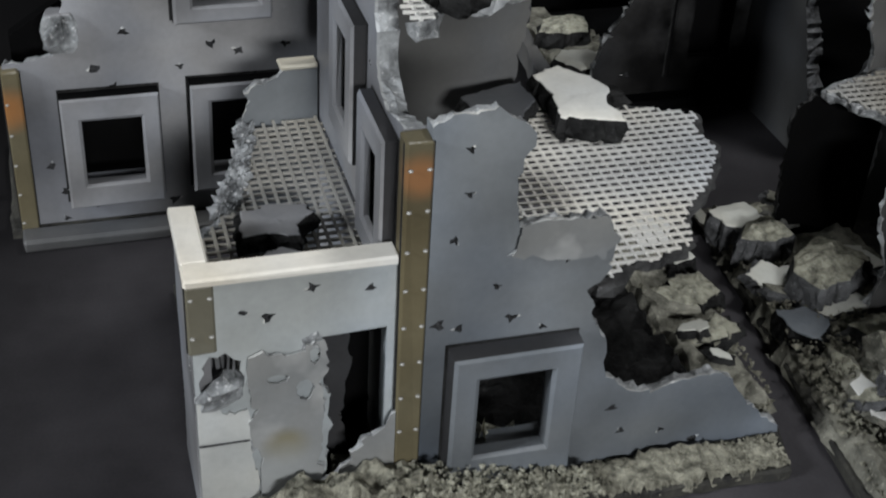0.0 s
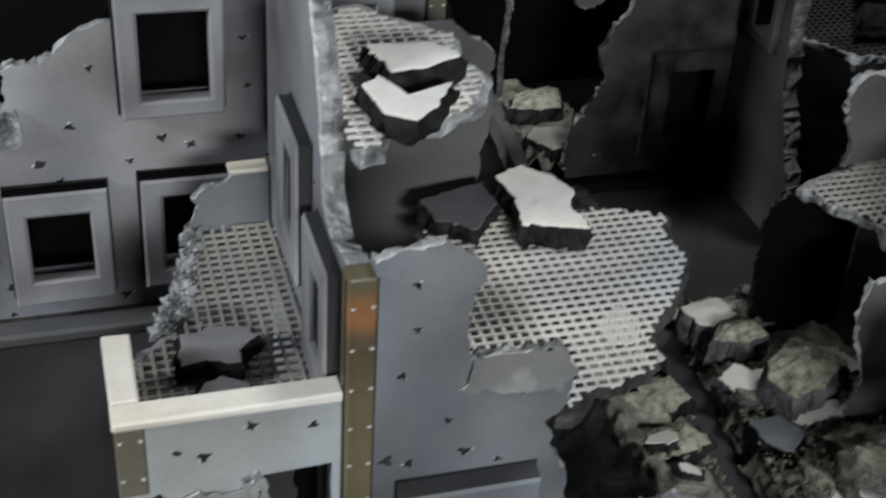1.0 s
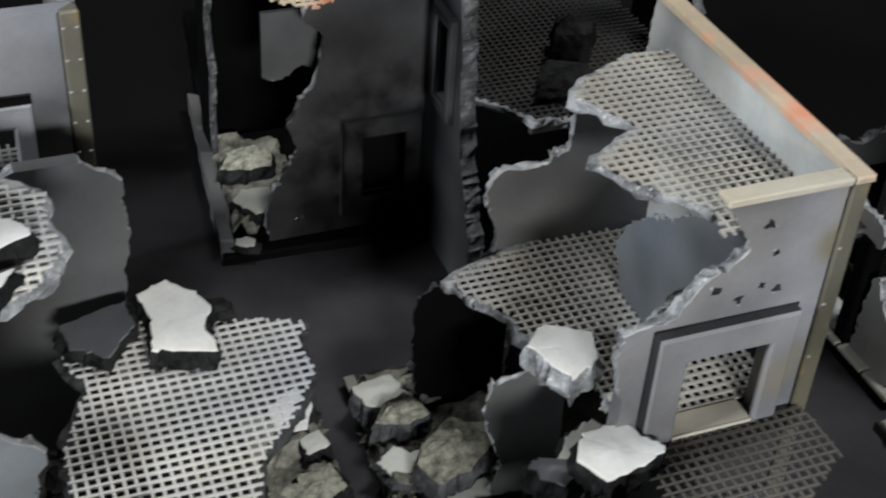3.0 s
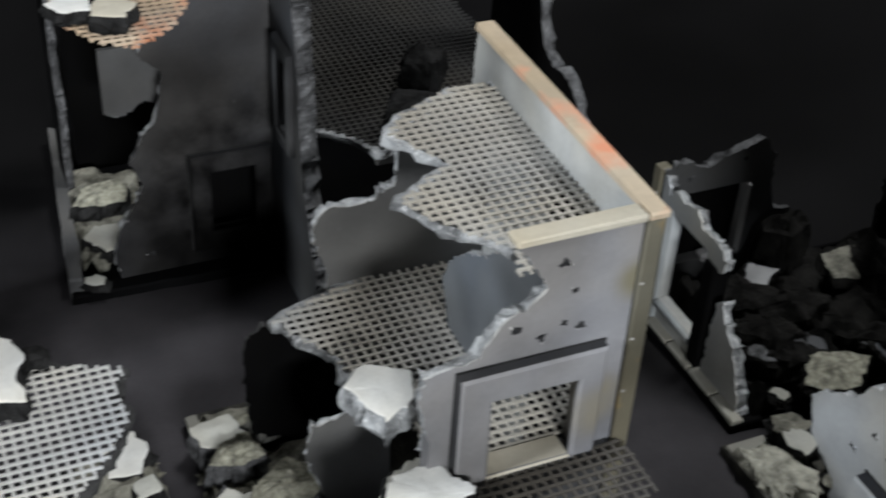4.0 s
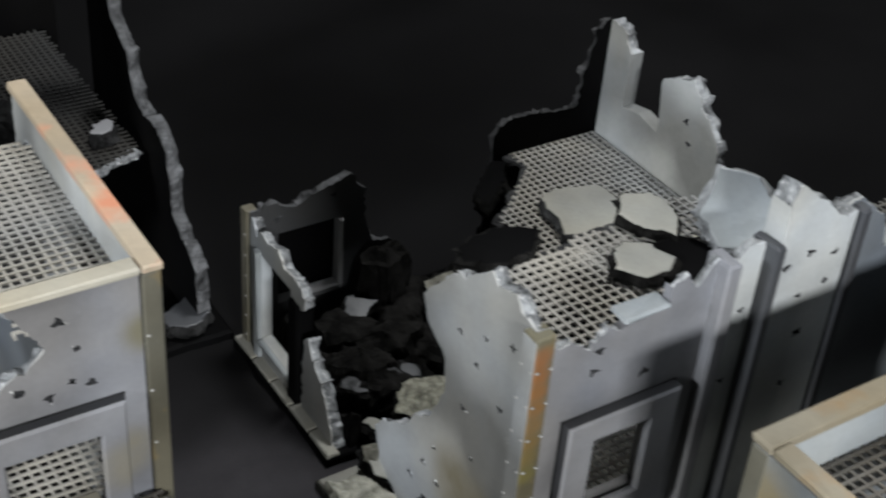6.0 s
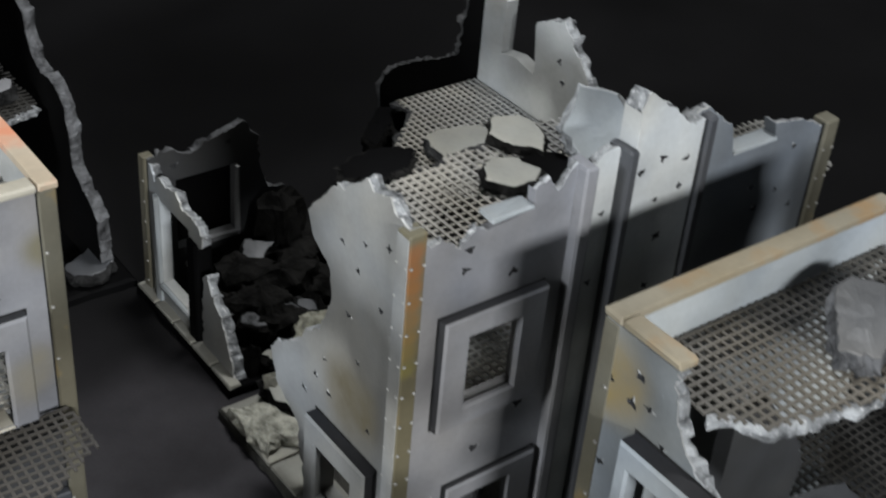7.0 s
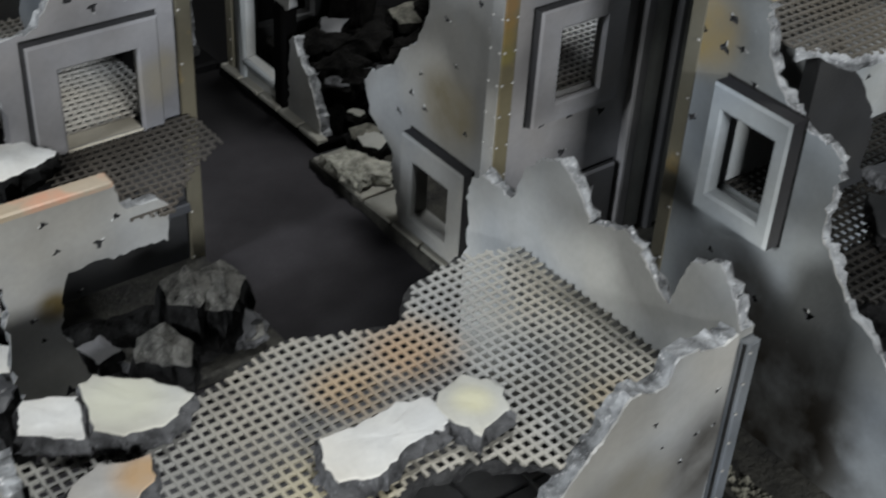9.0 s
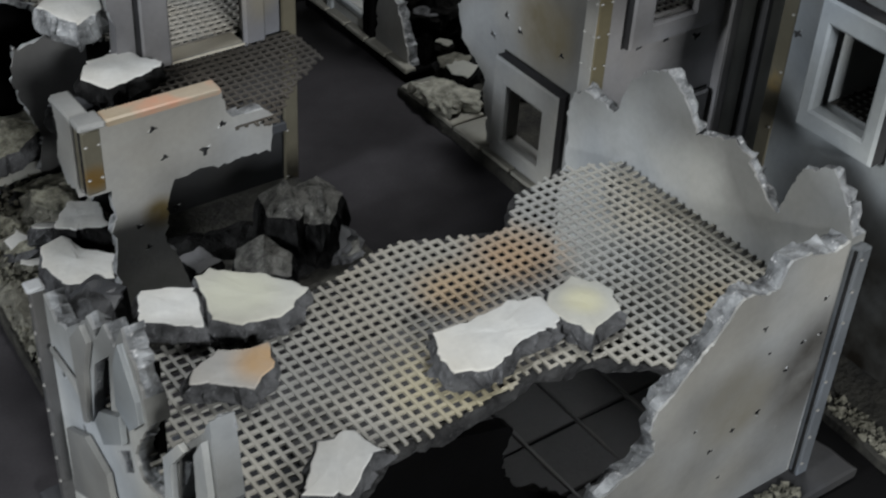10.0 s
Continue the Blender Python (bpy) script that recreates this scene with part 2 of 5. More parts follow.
    bumped(t, b, noise_node(t, 1500, 3), 0.15, 0.0003)
    return m


PRIMED_SHADED = paint("primed_and_shaded_black", (0.016, 0.016, 0.018), (0.062, 0.063, 0.067), rough=0.6)
for dull in (SOOT_SHADE, SMOKE_SHADED, GAP_LINE, ROCK_DARK, BLACKROCK, PRIMED_SHADED, CORNER_SHADED):
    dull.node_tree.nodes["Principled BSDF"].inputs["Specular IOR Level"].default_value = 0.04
TABLE = table_top()

# ---- building blocks (plan numbers in storeys, K metres each) ----
rng = random.Random(7)
SPOT = {}
STONY = (GREYSTONE, CRUMB, GRAVELLY, ROCK_OLIVE, ROCK_DARK, BLACKROCK, GREYROCK)


def mesh_object(name, verts, faces, mats, mat_ids=None, smooth=False):
    """A mesh object whose origin is at the middle of its underside."""
    v = np.array(verts, float) * K
    lo, hi = v.min(0), v.max(0)
    at = Vector(((lo[0] + hi[0]) / 2, (lo[1] + hi[1]) / 2, lo[2]))
    me = bpy.data.meshes.new(name)
    me.from_pydata([tuple(p) for p in (v - np.array(at))], [], faces)
    for m in mats:
        me.materials.append(m)
    if mat_ids:
        me.polygons.foreach_set("material_index", mat_ids)
    if smooth:
        me.polygons.foreach_set("use_smooth", [True] * len(me.polygons))
    me.update()
    bm = bmesh.new()
    bm.from_mesh(me)
    bmesh.ops.remove_doubles(bm, verts=bm.verts, dist=1e-6)
    bmesh.ops.recalc_face_normals(bm, faces=bm.faces)
    bm.to_mesh(me)
    bm.free()
    ob = new(name, me)
    ob.location = at
    SPOT[ob.name] = at.copy()
    return ob


def under(ob, parent, label=""):
    ob.parent = parent
    ob.location = SPOT[ob.name] - SPOT[parent.name]
    if label:
        tagged(ob, label=label)
    return ob


def thing(name, x, y, label, category, group=""):
    ob = new(name)
    ob.empty_display_size = 0.02
    ob.location = (x * K, y * K, 0)
    SPOT[ob.name] = Vector(ob.location)
    return tagged(ob, label, category, group)


def inside(p, poly):
    x, y = p
    hit = False
    for (x0, y0), (x1, y1) in zip(poly, poly[1:] + poly[:1]):
        if (y0 > y) != (y1 > y) and x < x0 + (y - y0) * (x1 - x0) / (y1 - y0):
            hit = not hit
    return hit


def ragged(points, clean, step=0.026, amp=0.012):
    """A closed outline, broken edges splintered into chips of uneven length; the flag tells a broken vertex."""
    out = []
    for i, a in enumerate(points):
        b = points[(i + 1) % len(points)]
        broken_before = (i - 1) % len(points) not in clean
        out.append((a[0], a[1], broken_before and i not in clean))
        if i in clean:
            continue
        d = Vector((b[0] - a[0], b[1] - a[1]))
        side = Vector((-d.y, d.x)).normalized()
        run = step * rng.uniform(0.4, 1.2)
        while run < d.length - step * 0.35:
            f = run / d.length
            x, y = a[0] + d.x * f, a[1] + d.y * f
            o = amp * (1.3 * noise.noise(Vector((x * 7, y * 7, 2.0))) + 0.9 * noise.noise(Vector((x * 21, y * 21, 5.0))) + rng.uniform(-0.55, 0.55))
            if rng.random() < 0.10:
                o += amp * rng.choice((-1.5, 1.2))
            out.append((x + side.x * o, y + side.y * o, True))
            run += step * rng.choice((0.45, 0.7, 1.0, 1.3, 1.9))
    return out


def filled(loops, keep_out):
    """Triangles of an outline (first loop) less its holes."""
    from mathutils.geometry import delaunay_2d_cdt
    vs, es = [], []
    for loop in loops:
        n0 = len(vs)
        vs += [Vector(p) for p in loop]
        es += [(n0 + i, n0 + (i + 1) % len(loop)) for i in range(len(loop))]
    got = delaunay_2d_cdt(vs, es, [], 0, 1e-5)
    tris = []
    for f in got[2]:
        c = sum((got[0][i] for i in f), Vector((0, 0))) / len(f)
        if inside(c, loops[0]) and not any(inside(c, h) for h in keep_out):
            tris.append(f)
    return got[0], tris


def placed(axis, c, u, z, depth):
    """The point at u along a wall, z up, depth behind its face."""
    return (c + depth, u, z) if axis == "x" else (u, c + depth, z)


def wall(parent, axis, c, outline, clean=(), thick=0.08, rects=(), gaps=(), pits=(), count=0, cuts=(), mark=1.0, mat=STEEL, edge=EDGE, name="wall", label=""):
    """A broken wall panel. clean: the outline's sides that are whole; rects: window openings (u0, z0, u1, z1);
    gaps: ragged holes (u, z, ru, rz); cuts: slots given by their corners; pits: shot marks, mark their scale."""
    o = ragged(outline, set(clean))
    rings = [[(u, z, False) for u, z in ((r[0] - 0.04, r[1] - 0.03), (r[2] + 0.04, r[1] - 0.03), (r[2] + 0.04, r[3] + 0.04), (r[0] - 0.04, r[3] + 0.04))] for r in rects]
    rings += [[(u, z, True) for u, z in cut] for cut in cuts]
    for gu, gz, ru, rz in gaps:
        rings.append([(gu + ru * rng.uniform(0.78, 1.15) * math.cos(a), gz + rz * rng.uniform(0.78, 1.15) * math.sin(a), True) for a in np.linspace(0, 2 * math.pi, 19)[:-1]])
    solid = [[p[:2] for p in o]]
    holes = [[p[:2] for p in r] for r in rings]
    stars = []
    pts = list(pits)
    tries = 0
    us = [p[0] for p in outline]
    zs = [p[1] for p in outline]
    while len(pts) < count + len(pits) and tries < 400:
        tries += 1
        q = (rng.uniform(min(us), max(us)), rng.uniform(min(zs), max(zs)))
        around = [(q[0] + 0.06 * math.cos(a), q[1] + 0.06 * math.sin(a)) for a in (0, 1.2, 2.5, 3.8, 5.1)]
        if not all(inside(s, solid[0]) and not any(inside(s, h) for h in holes) for s in around):
            continue
        if any(r[0] - 0.13 < q[0] < r[2] + 0.13 and r[1] - 0.13 < q[1] < r[3] + 0.13 for r in rects) or any(math.dist(q, s) < 0.13 for s in pts):
            continue
        pts.append(q)
    for u, z in pts:
        turn, r, flat = rng.uniform(-0.5, 0.5), mark * rng.uniform(0.022, 0.038), rng.uniform(0.6, 0.95)
        if all(inside((u + 0.04 * math.cos(a), z + 0.04 * math.sin(a)), solid[0]) for a in (0, 2, 4)):
            blot, lobes, phase = [], rng.choice((3, 3, 4)), rng.uniform(0, 6.28)
            for k in range(8):
                a = k * math.pi / 4 + rng.uniform(-0.15, 0.15)
                q = r * (0.74 + 0.36 * math.cos(lobes * a + phase) + rng.uniform(-0.1, 0.1))
                x, y = q * math.cos(a), q * flat * math.sin(a)
                blot.append((u + x * math.cos(turn) - y * math.sin(turn), z + x * math.sin(turn) + y * math.cos(turn)))
            stars.append((u, z, blot))
    verts, faces, ids = [], [], []

    def add(points, tris, mid):
        n0 = len(verts)
        verts.extend(points)
        faces.extend([tuple(n0 + i for i in f) for f in tris])
        ids.extend([mid] * len(tris))

    vs, tris = filled(solid + holes + [s[2] for s in stars], holes + [s[2] for s in stars])
    add([placed(axis, c, v.x, v.y, 0) for v in vs], tris, 0)
    for u, z, blot in stars:
        bowl = [(u + (p - u) * 0.55, z + (q - z) * 0.55) for p, q in blot]
        add([placed(axis, c, *p, 0) for p in blot] + [placed(axis, c, *p, thick * 0.22) for p in bowl] + [placed(axis, c, u, z, thick * 0.3)],
            [(i, (i + 1) % 8, 8 + (i + 1) % 8, 8 + i) for i in range(8)] + [(8 + i, 8 + (i + 1) % 8, 16) for i in range(8)], 2)
        if rng.random() < 0.8:
            k = rng.randrange(8)
            p, q = blot[k], blot[(k + 1) % 8]
            lip = (u + ((p[0] + q[0]) / 2 - u) * 1.7, z + ((p[1] + q[1]) / 2 - z) * 1.7)
            add([placed(axis, c, *p, 0), placed(axis, c, (p[0] + q[0]) / 2, (p[1] + q[1]) / 2, -0.006), placed(axis, c, *q, 0), placed(axis, c, *lip, 0)], [(0, 1, 3), (1, 2, 3)], 3)

    def layer(loop, seed, base, wave, grain):
        """The loop moved in or out along its own normals, in flakes; positive is outward."""
        n, res = len(loop), []
        for i, (u, z, broken) in enumerate(loop):
            if not broken:
                res.append((u, z))
                continue
            p, q = loop[i - 1], loop[(i + 1) % n]
            side = Vector((q[1] - p[1], p[0] - q[0]))
            side = side.normalized() if side.length > 1e-6 else Vector((0, 1))
            o = base + wave * noise.noise(Vector((u * 8, z * 8, seed))) + 0.6 * wave * noise.noise(Vector((u * 24, z * 24, seed))) + rng.gauss(0, grain)
            if turns < 0:
                o = -o
            res.append((u + side.x * o, z + side.y * o))
        return res

    backs = []
    for loop in [o] + rings:
        turns = sum(a[0] * b[1] - b[0] * a[1] for a, b in zip(loop, loop[1:] + loop[:1])) * (1 if loop is o else -1)
        l0 = [p[:2] for p in loop]
        lw = layer(loop, 3.0, -0.003, 0.006, 0.002)
        l1 = layer(loop, 7.0, -0.004, 0.020, 0.005)
        l2 = layer(loop, 11.0, -0.026, 0.046, 0.007)
        backs.append(l2)
        n = len(loop)
        pts3 = [placed(axis, c, *p, 0) for p in l0] + [placed(axis, c, *p, 0.012) for p in lw] + [placed(axis, c, *p, thick * (0.5 + 0.22 * noise.noise(Vector((p[0] * 14, p[1] * 14, 1.0))))) for p in l1] + [placed(axis, c, *p, thick) for p in l2]
        quads, kinds = [], []
        for k in (0, n, 2 * n):
            for i in range(n):
                j = (i + 1) % n
                quads.append((k + i, k + j, k + n + j, k + n + i))
                kinds.append((3 if k == 0 else 1) if loop[i][2] or loop[j][2] else 0)
        n0 = len(verts)
        verts.extend(pts3)
        faces.extend([tuple(n0 + i for i in f) for f in quads])
        ids.extend(kinds)
    vs, tris = filled(backs, backs[1:])
    add([placed(axis, c, v.x, v.y, thick) for v in vs], tris, 0)
    ob = mesh_object(name, verts, faces, [mat, edge, SHOT, WORN if edge is EDGE else edge], ids)
    return under(ob, parent, label)


def casing(parent, axis, c, outer, inner, mat, proud=0.10, deep=-0.03, sill=None, side=None):
    """A window surround that stands proud of its wall, mitred and bevelled. outer, inner: (u0, z0, u1, z1)."""
    def corners(r, grow):
        return [(r[0] - grow, r[1] - grow), (r[2] + grow, r[1] - grow), (r[2] + grow, r[3] + grow), (r[0] - grow, r[3] + grow)]
    # The first ring is a dark line coloured in as a shadow gap.
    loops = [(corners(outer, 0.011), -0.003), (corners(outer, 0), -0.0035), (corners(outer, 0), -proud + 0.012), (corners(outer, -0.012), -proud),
             (corners(inner, 0.010), -proud), (corners(inner, -0.004), -proud + 0.012), (corners(inner, -0.004), deep)]
    verts, faces = [], []
    for pts, d in loops:
        verts += [placed(axis, c, u + rng.gauss(0, 0.002), z + rng.gauss(0, 0.002), d) for u, z in pts]
    for k in range(len(loops) - 1):
        for i in range(4):
            faces.append((4 * k + i, 4 * k + (i + 1) % 4, 4 * k + 4 + (i + 1) % 4, 4 * k + 4 + i))
    # Side faces are darker than the front: dark primer with shade put in.
    ob = under(mesh_object("window_frame", verts, faces, [mat, GAP_LINE, side or PRIMED_SHADED], [1] * 4 + [2] * 4 + [0] * (len(faces) - 8)), parent)
    if sill:
        u0, z0, u1 = inner[0], inner[1], inner[2]
        lo, hi = placed(axis, c, u0, z0 - 0.03, -proud), placed(axis, c, u1, z0 + 0.004, 0.085)
        under(bar("window_sill", lo, hi, sill, 0.006), ob, "cream painted sill")
    return ob


def bar(name, lo, hi, mat, bevel=0.01, rough=0.0):
    """A bevelled, slightly uneven block between two corners."""
    bm = bmesh.new()
    bmesh.ops.create_cube(bm, size=1)
    for v in bm.verts:
        v.co = [(a + b) / 2 + w * (b - a) for a, b, w in zip(lo, hi, v.co)]
    bmesh.ops.bevel(bm, geom=list(bm.edges), offset=bevel, segments=1, affect="EDGES")
    if rough:
        for v in bm.verts:
            v.co += Vector([rng.gauss(0, rough) for _ in range(3)])
    bm.verts.index_update()
    verts, faces = [tuple(v.co) for v in bm.verts], [tuple(v.index for v in f.verts) for f in bm.faces]
    bm.free()
    return mesh_object(name, verts, faces, [mat])


def dome():
    verts, faces = [], []
    for k, (r, h) in enumerate(((0.011, 0.0), (0.008, 0.007), (0.0, 0.010))):
        for i in range(7):
            a = i * 2 * math.pi / 7
            verts.append((r * math.cos(a) * K, r * math.sin(a) * K, h * K))
    for k in (0, 7):
        for i in range(7):
            faces.append((k + i, k + (i + 1) % 7, k + 7 + (i + 1) % 7, k + 7 + i))
    me = bpy.data.meshes.new("rivet")
    me.from_pydata(verts, [], faces)
    me.materials.append(GRIT)
    return me


DOME = dome()


def post(parent, x, y, w, z0, z1, mat, faces="yx", pitch=0.17, label=""):
    """A riveted corner post with its outer corner at (x, y)."""
    ob = under(bar("corner_post", (x, y, z0), (x + w, y + w, z1), mat, 0.008, 0.002), parent, label)
    if "y" in faces and mat is not FLAME:
        under(bar("seam", (x - 0.006, y + 0.016, z0 + 0.002), (x + w + 0.006, y + 0.03, z1 - 0.01), GAP_LINE, 0.002), ob, "dark painted joint")
    z = z0 + 0.08
    while z < z1 - 0.03:
        for f in faces:
            spots = [(x + q * w, y - 0.001, z) for q in (0.16, 0.84)] if f == "y" else [(x - 0.001, y + q * w, z) for q in (0.16, 0.84)]
            for s in (spots if w > 0.085 else spots[:1]):
                r = new("rivet", DOME)
                r.parent = ob
                r.rotation_euler = (radians(90), 0, 0) if f == "y" else (0, radians(-90), 0)
                r.location = Vector(s) * K - SPOT[ob.name]
                r.scale = (1.0, 0.6, 0.9) if f == "y" else (0.6, 1.0, 0.9)
        z += pitch
    return ob


PITCH = 0.0485


def grating(parent, poly, z, mat, label="", w=0.0070, h=0.011, over="x"):
    """A floor of crossed bars, cut off raggedly along its outline; over: the bars that lie on top."""
    verts, faces = [], []

    def block(x0, y0, z0, x1, y1, z1):
        n = len(verts)
        verts.extend([(x0, y0, z0), (x1, y0, z0), (x1, y1, z0), (x0, y1, z0), (x0, y0, z1), (x1, y0, z1), (x1, y1, z1), (x0, y1, z1)])
        faces.extend([tuple(n + i for i in f) for f in ((0, 3, 2, 1), (4, 5, 6, 7), (0, 1, 5, 4), (1, 2, 6, 5), (2, 3, 7, 6), (3, 0, 4, 7))])

    for along in (0, 1):
        other = 1 - along
        lo, hi = min(p[other] for p in poly), max(p[other] for p in poly)
        k = math.ceil(lo / PITCH)
        while k * PITCH < hi:
            v = k * PITCH
            cuts = []
            for a, b in zip(poly, poly[1:] + poly[:1]):
                if (a[other] > v) != (b[other] > v):
                    cuts.append(a[along] + (v - a[other]) * (b[along] - a[along]) / (b[other] - a[other]))
            cuts.sort()
            for c0, c1 in zip(cuts[::2], cuts[1::2]):
                c0, c1 = c0 + rng.uniform(-0.018, 0.01), c1 + rng.uniform(-0.01, 0.018)
                if c1 - c0 > 0.03:
                    dip = 0.0 if "xy"[along] == over else 0.003
                    if along == 0:
                        block(c0, v - w, z - h - dip, c1, v + w, z - dip)
                    else:
                        block(v - w, c0, z - h - dip, v + w, c1, z - dip)
            k += 1
    v = np.array(verts) * K
    me = bpy.data.meshes.new("floor_grating")
    at = v.min(0) * 0.5 + v.max(0) * 0.5
    me.from_pydata([tuple(p) for p in v - at], [], faces)
    me.materials.append(mat)
    ob = new("floor_grating", me)
    SPOT[ob.name] = Vector(at)
    return under(ob, parent, label)


def rim(parent, line, z, mat=EDGE, w=0.035, h=0.05, name="broken_rim"):
    """The crushed edge that hangs along a broken floor."""
    pts = []
    for a, b in zip(line, line[1:]):
        n = max(1, int(math.dist(a, b) / rng.uniform(0.025, 0.05)))
        pts += [(a[0] + (b[0] - a[0]) * i / n, a[1] + (b[1] - a[1]) * i / n) for i in range(n)]
    pts.append(line[-1])
    verts, faces = [], []
    for i, p in enumerate(pts):
        q, r = pts[max(0, i - 1)], pts[min(len(pts) - 1, i + 1)]
        d = Vector((r[0] - q[0], r[1] - q[1])).normalized()
        side = Vector((-d.y, d.x))
        wide = w * max(0.25, 0.75 + 1.1 * noise.noise(Vector((p[0] * 6, p[1] * 6, z + 2))))
        deep = h * max(0.35, 0.9 + 1.0 * noise.noise(Vector((p[0] * 7, p[1] * 7, z + 9))))
        for s, dz in ((-1, 0.0), (0.1, 0.004), (1, -0.2), (0.9, -0.8), (-0.2, -1.1), (-1, -0.7)):
            o = side * (s * wide + rng.gauss(0, 0.006))
            verts.append((p[0] + o.x + rng.gauss(0, 0.006), p[1] + o.y + rng.gauss(0, 0.006), z - 0.012 + (dz * deep if dz < 0 else dz) + rng.gauss(0, 0.004)))
    for i in range(len(pts) - 1):
        for k in range(6):
            faces.append((6 * i + k, 6 * i + (k + 1) % 6, 6 * i + 6 + (k + 1) % 6, 6 * i + 6 + k))
    faces += [tuple(range(6)), tuple(6 * (len(pts) - 1) + k for k in range(6))]
    return under(mesh_object(name, verts, faces, [mat]), parent)


def lump(corners, z, h, top=WHITE, side=ROCK_DARK, tilt=(0, 0), label="", group="rubble chunks", amp=0.009):
    """A piece broken off a painted slab: flat painted top with a torn outline, rough undercut sides."""
    base = [p[:2] for p in ragged(corners, set(), 0.030, amp)]
    n = len(base)
    cx, cy = sum(p[0] for p in base) / n, sum(p[1] for p in base) / n
    verts, faces, ids = [], [], []
    for out, zz, j in ((-0.012, 0.0, 0.012), (0.016, 0.22, 0.012), (0.022, 0.5, 0.013), (0.012, 0.8, 0.009), (0.0, 1.0, 0.002)):
        for u, v in base:
            d = Vector((u - cx, v - cy))
            d *= 1 + max(-0.3, (out + rng.gauss(0, j)) / max(d.length, 0.02))
            verts.append((d.x, d.y, zz * h + (rng.gauss(0, 0.05) * h if 0 < zz < 1 else 0)))
    for k in range(4):
        for i in range(n):
            faces.append((k * n + i, k * n + (i + 1) % n, k * n + n + (i + 1) % n, k * n + n + i))
            ids.append(1)
    faces += [tuple(range(4 * n, 5 * n)), tuple(reversed(range(n)))]
    ids += [1, 1]
    ob = mesh_object("rubble_chunk", verts, faces, [side], [0] * len(ids))
    rise = verts[4 * n:]
    swell = 0.30 * h if top in STONY else 0.05 * h
    cap = [(x * 1.003, y * 1.003, q - 0.004) for x, y, q in rise]
    for k, (f, up) in enumerate(((1.002, 0.001), (0.955, 0.004), (0.66, 0.004), (0.33, 0.004))):
        for x, y, q in rise:
            bulge = 0.0 if k == 0 else swell * (0.5 * (k - 1) / 2 + noise.noise(Vector(((cx + x * f) * 13, (cy + y * f) * 13, 3.0))) * min(1.0, 0.3 * k))
            cap.append((x * f, y * f, q + up + max(bulge, -0.003)))
    cap.append((0, 0, cap[-1][2]))
    capf = [(k * n + i, k * n + (i + 1) % n, k * n + n + (i + 1) % n, k * n + n + i) for k in range(4) for i in range(n)]
    capf += [(4 * n + i, 4 * n + (i + 1) % n, 5 * n) for i in range(n)] + [tuple(reversed(range(n)))]
    under(mesh_object("painted_face", cap, capf, [top]), ob)
    a, b = max(abs(v[0]) for v in verts), max(abs(v[1]) for v in verts)
    lift = 0.5 * (abs(math.sin(radians(tilt[0]))) * b + abs(math.sin(radians(tilt[1]))) * a)
    ob.location = Vector(ob.location) + Vector((cx * K, cy * K, (z + lift) * K))
    ob.rotation_euler = (radians(tilt[0]), radians(tilt[1]), 0)
    return tagged(ob, label or "broken slab lump with painted top and dark rocky sides", "rubble", group)


def chunk(x, y, z, a, b, h, turn=0.0, top=WHITE, side=ROCK_DARK, tilt=(0, 0), label="", group="rubble chunks", n=6):
    """A lump of roughly a by b (half sizes) with random corners."""
    t0, pts = radians(turn), []
    for i in range(n):
        ang = 2 * math.pi * (i + rng.uniform(-0.28, 0.28)) / n
        q = rng.uniform(0.72, 1.15)
        u, v = a * q * math.cos(ang) * 1.1, b * q * math.sin(ang) * 1.1
        pts.append((x + u * math.cos(t0) - v * math.sin(t0), y + u * math.sin(t0) + v * math.cos(t0)))
    return lump(pts, z, h, top, side, tilt, label, group, amp=0.012 * min(1, a / 0.12))


def gravel(parent, poly, z, n, size=(0.005, 0.016), mat=GRAVEL, mound=0.0):
    """Loose grit strewn over an area: too many to count."""
    xs, ys = [p[0] for p in poly], [p[1] for p in poly]
    cx, cy = sum(xs) / len(xs), sum(ys) / len(ys)
    reach = max(max(xs) - cx, max(ys) - cy)
    verts, faces = [], []
    while n > 0:
        p = (rng.uniform(min(xs), max(xs)), rng.uniform(min(ys), max(ys)))
        if not inside(p, poly):
            continue
        n -= 1
        s = rng.uniform(*size) * rng.choice((0.6, 1, 1, 1.6))
        zz = z + mound * max(0, 1 - math.dist(p, (cx, cy)) / reach) * rng.uniform(0.4, 1)
        k = len(verts)
        for dx, dy, dz in ((1, 0, 0), (-0.5, 0.9, 0.1), (-0.5, -0.9, -0.1), (0.2, 0.1, 1.1), (-0.1, 0, -1)):
            verts.append((p[0] + s * (dx + rng.gauss(0, 0.25)), p[1] + s * (dy + rng.gauss(0, 0.25)), zz + s * 0.7 * (dz + rng.gauss(0, 0.2))))
        faces += [(k, k + 1, k + 3), (k + 1, k + 2, k + 3), (k + 2, k, k + 3), (k + 1, k, k + 4), (k + 2, k + 1, k + 4), (k, k + 2, k + 4)]
    v = np.array(verts) * K
    me = bpy.data.meshes.new("gravel")
    at = v.mean(0)
    me.from_pydata([tuple(p) for p in v - at], [], faces)
    me.materials.append(mat)
    ob = new("gravel", me)
    SPOT[ob.name] = Vector(at)
    under(ob, parent, "loose olive grey grit glued on the base")
    return tagged(ob, kind="stuff")


